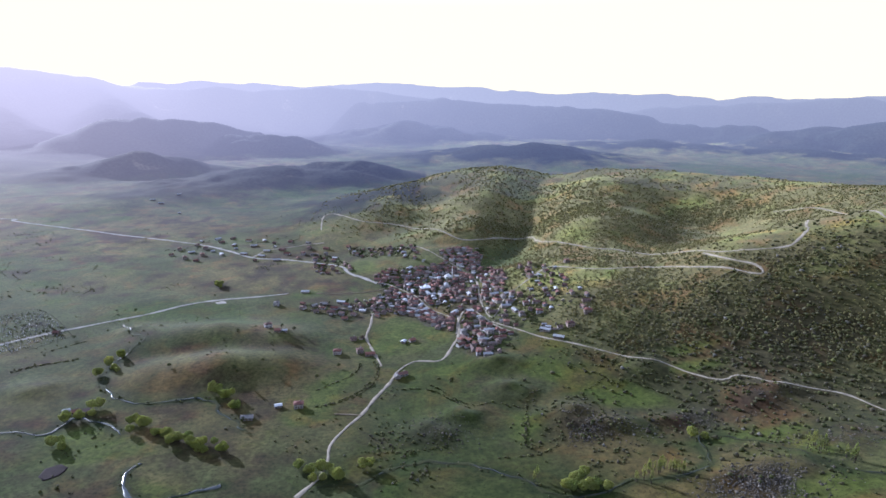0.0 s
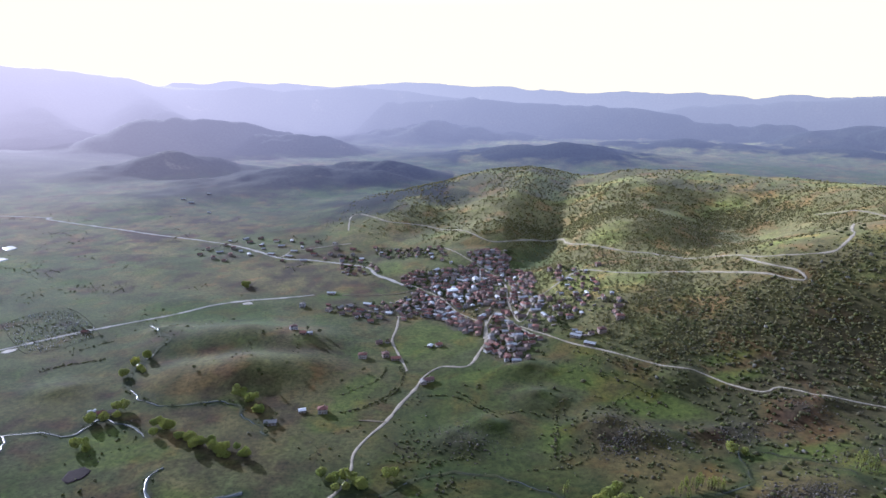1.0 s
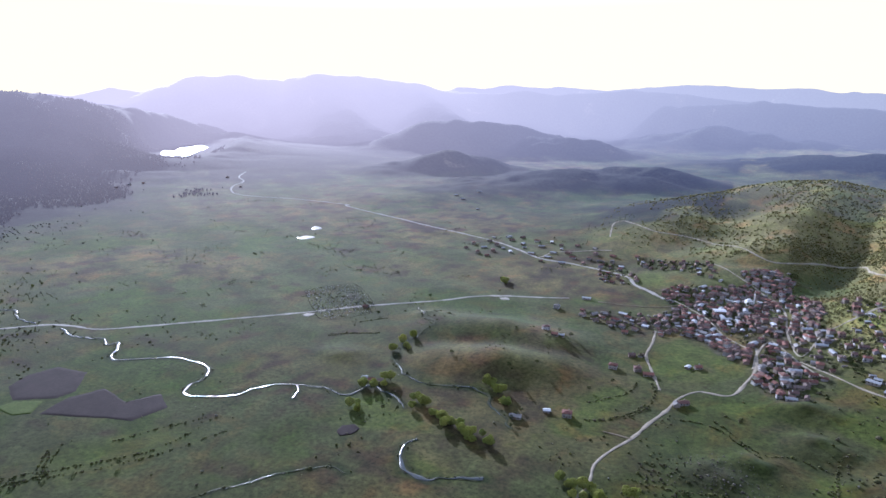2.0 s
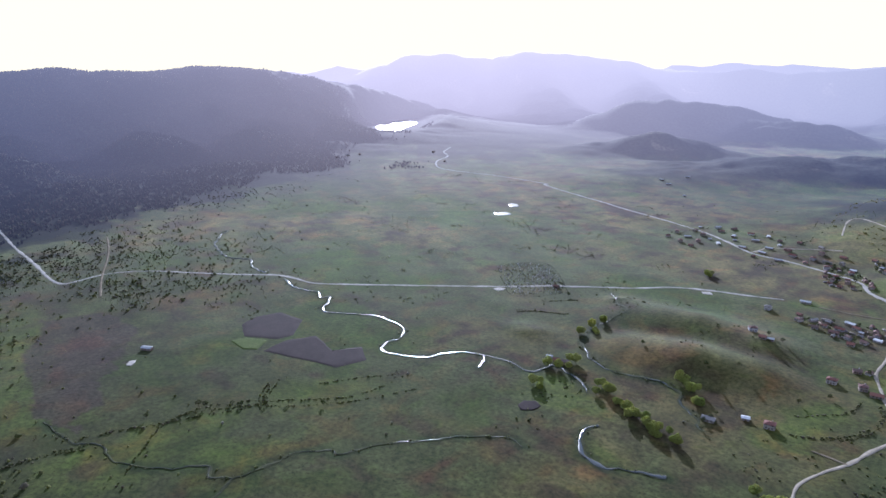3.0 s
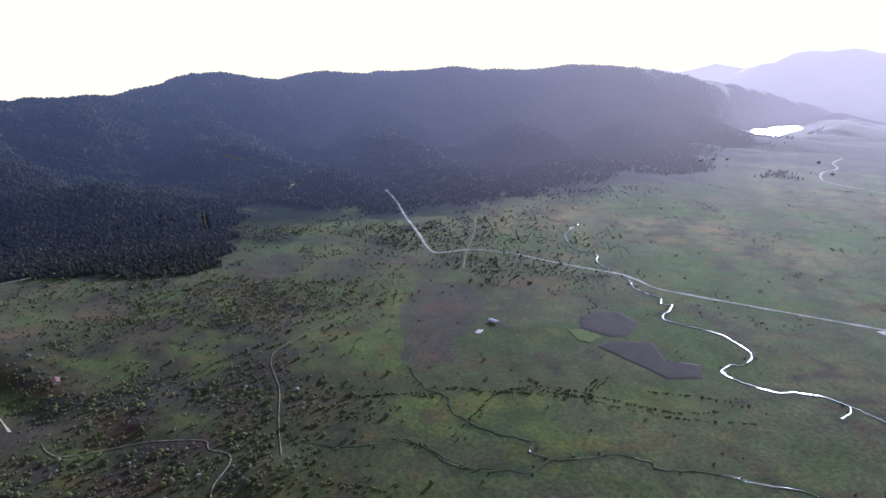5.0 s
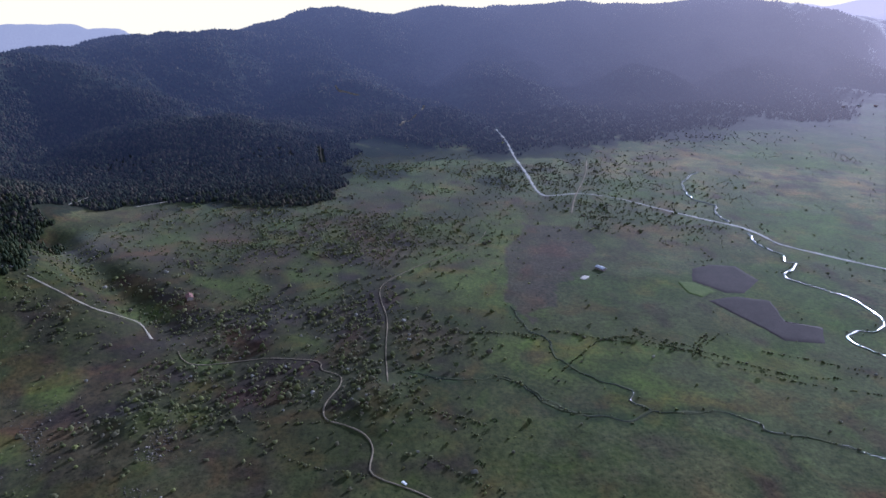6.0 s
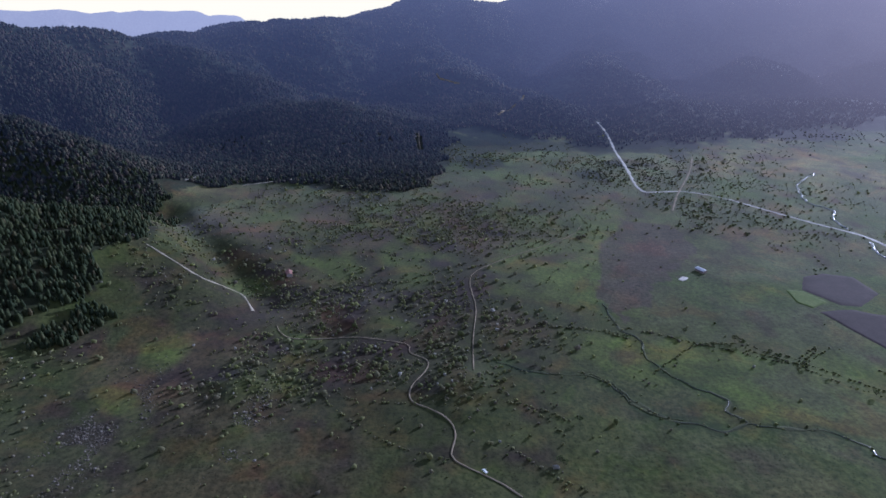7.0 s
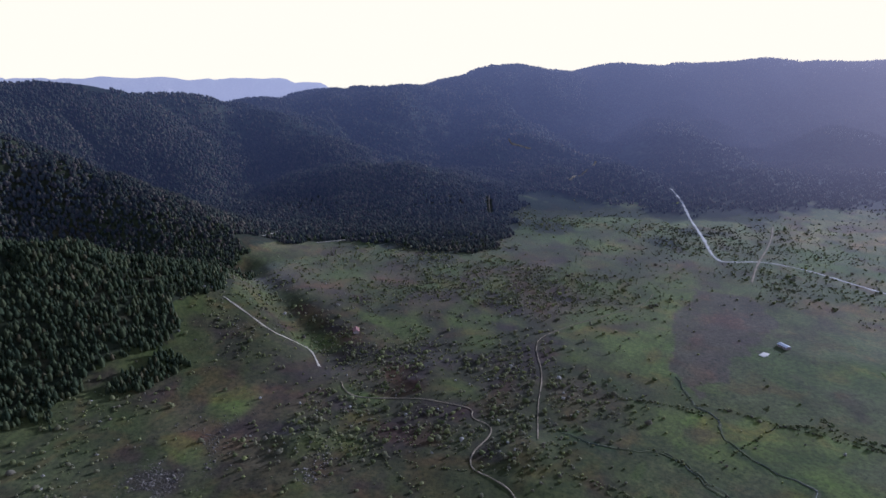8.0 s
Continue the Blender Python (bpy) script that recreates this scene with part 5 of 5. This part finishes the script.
DITCH_HEDGES = [[(46, 478), (84, 483), (107, 506)], [(130, 634), (161, 612), (184, 571)], [(-442, 31), (-408, 62), (-388, 76)], [(-374, 35), (-352, 57), (-332, 84)], [(-429, 24), (-422, 54), (-405, 82)], [(-441, 348), (-426, 377), (-414, 410)], [(-491, 350), (-472, 386), (-450, 420)], [(-522, 316), (-505, 300), (-488, 284)]]
for n, line in enumerate(HEDGES + WALL_HEDGES + FIELD_HEDGES + DITCH_HEDGES):
    p = smooth_line(line, 2.4)
    m = rng.uniform(0, 1, len(p)) < 0.75
    x, y = p[m, 0] + rng.normal(0, 0.6, m.sum()), p[m, 1] + rng.normal(0, 0.6, m.sum())
    scatter("hedge", BUSHES, x, y, rng.uniform(1.2, 2.6, len(x)), M_THICKET, "uneven dark hedge along a field edge", "hedge", rng=rng)
for line in [v[0] for v in STREAMS.values()]:
    p = smooth_line(line, 3.0)
    m = rng.uniform(0, 1, len(p)) < 0.4
    off = rng.choice([-1, 1], m.sum()) * rng.uniform(2.5, 5, m.sum())
    x, y = p[m, 0] + off * 0.7, p[m, 1] + off * 0.7
    scatter("bank_bushes", BUSHES, x, y, rng.uniform(1.0, 2.6, len(x)), M_THICKET, "low dark bushes along the stream", "bushes", rng=rng)

GROVES = [[(-462, -379), (-477, -350), (-527, -329), (-540, -359), (-491, -376)], [(-383, -410), (-412, -384), (-428, -402), (-405, -429)]]



def in_forest(x, y):
    """Within the uneven edge of the pine forest."""
    ragged = 8 + 22 * (np.asarray(x) < -800)
    return inside(x + ragged * rough(x, y, 60, 131, 3), y + ragged * rough(x, y, 60, 133, 3), FOREST)


def forest(x, y):
    z = height(x, y)
    wood = in_forest(x, y) | inside(x, y, GROVES[0]) | inside(x, y, GROVES[1])
    glade = rough(x, y, 130, 141, 3) > 0.75
    edge = np.clip((-30 - y) / 200 + 0.6 * rough(x, y, 110, 183, 3), 0.05, 1)
    return 0.95 * wood * ~glade * np.where((x < -850) & (y > -300), np.clip(0.35 + edge, 0, 1), 1)


x, y = places(rng, 84000, (-1350, -1150, -330, -20), lambda x, y: forest(x, y) * np.clip((1120 - np.hypot(x, y)) / 220, 0, 1))
scatter("pine_forest", PINES, x, y, rng.uniform(4.5, 8.5, len(x)), M_PINE, "dense dark pine forest on the slopes", "forest", 0.02, rng=rng)


def woodland(x, y):
    clumps = np.clip(0.35 + 0.9 * rough(x, y, 130, 161, 3), 0, 1) * np.where(y > 350, 0.4, 1)
    gap = np.hypot(x, y) - woods_edge(np.degrees(np.arctan2(-x, y - 15)))
    return np.clip((gap + 330) / 300, 0.05, 1) * clumps * np.clip((-20 - gap) / 90, 0, 1) * (off_path(x, y) > 5)


x, y = places(rng, 42000, (-1950, -60, -1000, 1150), woodland)
scatter("woodland", BUSHES, x, y, rng.uniform(1.6, 3.9, len(x)), M_WOODLAND, "loose dark woodland at the foot of the mountains", "woods", rng=rng)


def fir_kinds(rng, count=6):
    """Small pointed trees for the mountain woods."""
    out = []
    for _ in range(count):
        a = np.arange(4) * np.pi / 2 + rng.uniform(0, 1)
        r = rng.uniform(0.28, 0.50, 4)
        low = np.stack([r * 0.7 * np.cos(a), r * 0.7 * np.sin(a), np.full(4, 0.0)], -1)
        mid = np.stack([r * np.cos(a + 0.2), r * np.sin(a + 0.2), rng.uniform(0.35, 0.6, 4)], -1)
        f = [g for k in range(4) for g in ((k, (k + 1) % 4, 4 + (k + 1) % 4), (k, 4 + (k + 1) % 4, 4 + k), (4 + k, 4 + (k + 1) % 4, 8))]
        out.append((np.concatenate([low, mid, [(0, 0, 1.0)]]), np.array(f)))
    return out


def mountain_woods(x, y):
    """How thickly the woods of the mountains stand."""
    r, angle = np.hypot(x, y), np.degrees(np.arctan2(-x, y - 15))
    patchy = rough(x, y, 240, 221, 4)
    mountains = np.clip((angle - 49 + 4 * patchy + np.clip((r - 2500) / 120, 0, 6)) / 4, 0, 1) * np.clip((r - woods_edge(angle) + 40 + 160 * patchy) / 90, 0, 1)
    wood = in_forest(x, y)
    mountains = np.maximum(mountains, wood)
    glade = patchy > 1.1
    basin = height(x, y) < LAKE_LEVEL + 3
    basin &= np.hypot(x - LAKE[0], y - LAKE[1]) < 560
    return mountains * ~glade * ~basin * np.where(wood, np.clip((r - 900) / 220, 0, 1), 1) * (off_path(x, y) > 7)


for inner, outer, start, end, count in ((860.0, 1700.0, 85.0, 140.0, 62000), (1150.0, 3150.0, 43.0, 126.0, 112000)):
    away = np.sqrt(inner**2 + rng.uniform(0, 1, count) * (outer**2 - inner**2))
    turn = np.radians(rng.uniform(start, end, count))
    x, y = -np.sin(turn) * away, np.cos(turn) * away
    m = rng.uniform(0, 1, count) < 0.95 * mountain_woods(x, y)
    x, y = x[m], y[m]
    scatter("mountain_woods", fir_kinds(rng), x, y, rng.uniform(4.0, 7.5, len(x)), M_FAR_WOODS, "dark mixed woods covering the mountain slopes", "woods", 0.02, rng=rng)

STONES = bush_kinds(rng, 6, 0.7, 1)
for cx, cy, rx, ry, count in ROCKS:
    x, y = rng.normal(cx, rx, count), rng.normal(cy, ry, count)
    m = rough(x, y, 25, 151, 2) > -0.3
    scatter("boulders", STONES, x[m], y[m], 0.35 + rng.exponential(0.45, m.sum()).clip(0, 1.8), M_ROCK, "grey boulders strewn over the rough pasture", "boulders", 0.25, rng=rng)

# ---- cemetery ----
grave = block(bmesh.new(), -0.4, -0.14, 0, 0.4, 0.14, 1.1)
bmesh.ops.triangulate(grave, faces=grave.faces)
G = [(np.array([v.co[:] for v in grave.verts]), np.array([[v.index for v in f.verts] for f in grave.faces]))]
grave.free()
x, y = places(rng, 1500, (-640, 680, -450, 870), lambda x, y: 0.8 * inside(x, y, CEMETERY))
scatter("gravestones", G, x, y, np.full(len(x), 1.1), M_GRAVE, "rows of pale weathered gravestones", "gravestones", 0.0, rng=rng)
x, y = places(rng, 2500, (-640, 680, -450, 870), lambda x, y: 0.35 * inside(x, y, CEMETERY))
scatter("cemetery_bushes", BUSHES, x, y, rng.uniform(0.9, 2.2, len(x)), M_THICKET, "dark bushes between the graves", "bushes", rng=rng)
p = smooth_line(CEMETERY + CEMETERY[:1], 2.0)
scatter("cemetery_wall", STONES, p[:, 0], p[:, 1], np.full(len(p), 1.0), M_ROCK, "low dry-stone wall round the cemetery", "wall", 0.2, rng=rng)


# ---- the white car on the track ----
def car(x, y, turn):
    ob = new("car")
    bm = block(bmesh.new(), -2.05, -0.85, 0.35, 2.05, 0.85, 0.95, 0.12)
    part("body", bm, M_CAR, ob)
    bm = block(bmesh.new(), -1.35, -0.74, 0.93, 0.75, 0.74, 1.5, 0.2)
    cabin = part("cabin", bm, M_CAR, ob)
    for side in (-1, 1):
        part("window", block(bmesh.new(), -1.1, side * 0.745 - 0.012, 1.05, 0.5, side * 0.745 + 0.012, 1.36), M_GLASS, cabin)
    part("windscreen", block(bmesh.new(), 0.70, -0.6, 1.0, 0.77, 0.6, 1.38), M_GLASS, cabin)
    for wx in (-1.25, 1.25):
        for side in (-1, 1):
            bm = bmesh.new()
            bmesh.ops.create_cone(bm, cap_ends=True, segments=14, radius1=0.34, radius2=0.34, depth=0.22)
            bmesh.ops.rotate(bm, verts=bm.verts, matrix=Matrix.Rotation(radians(90), 3, "X"))
            bmesh.ops.translate(bm, verts=bm.verts, vec=(wx, side * 0.78, 0.34))
            part("wheel", bm, M_TYRE, ob)
    ob.matrix_basis = pose(x, y, float(height(x, y)) + 0.6, 0, 0, turn)
    return tagged(ob, "small white car on the dirt track", "car")


car(-347, 18, 40)
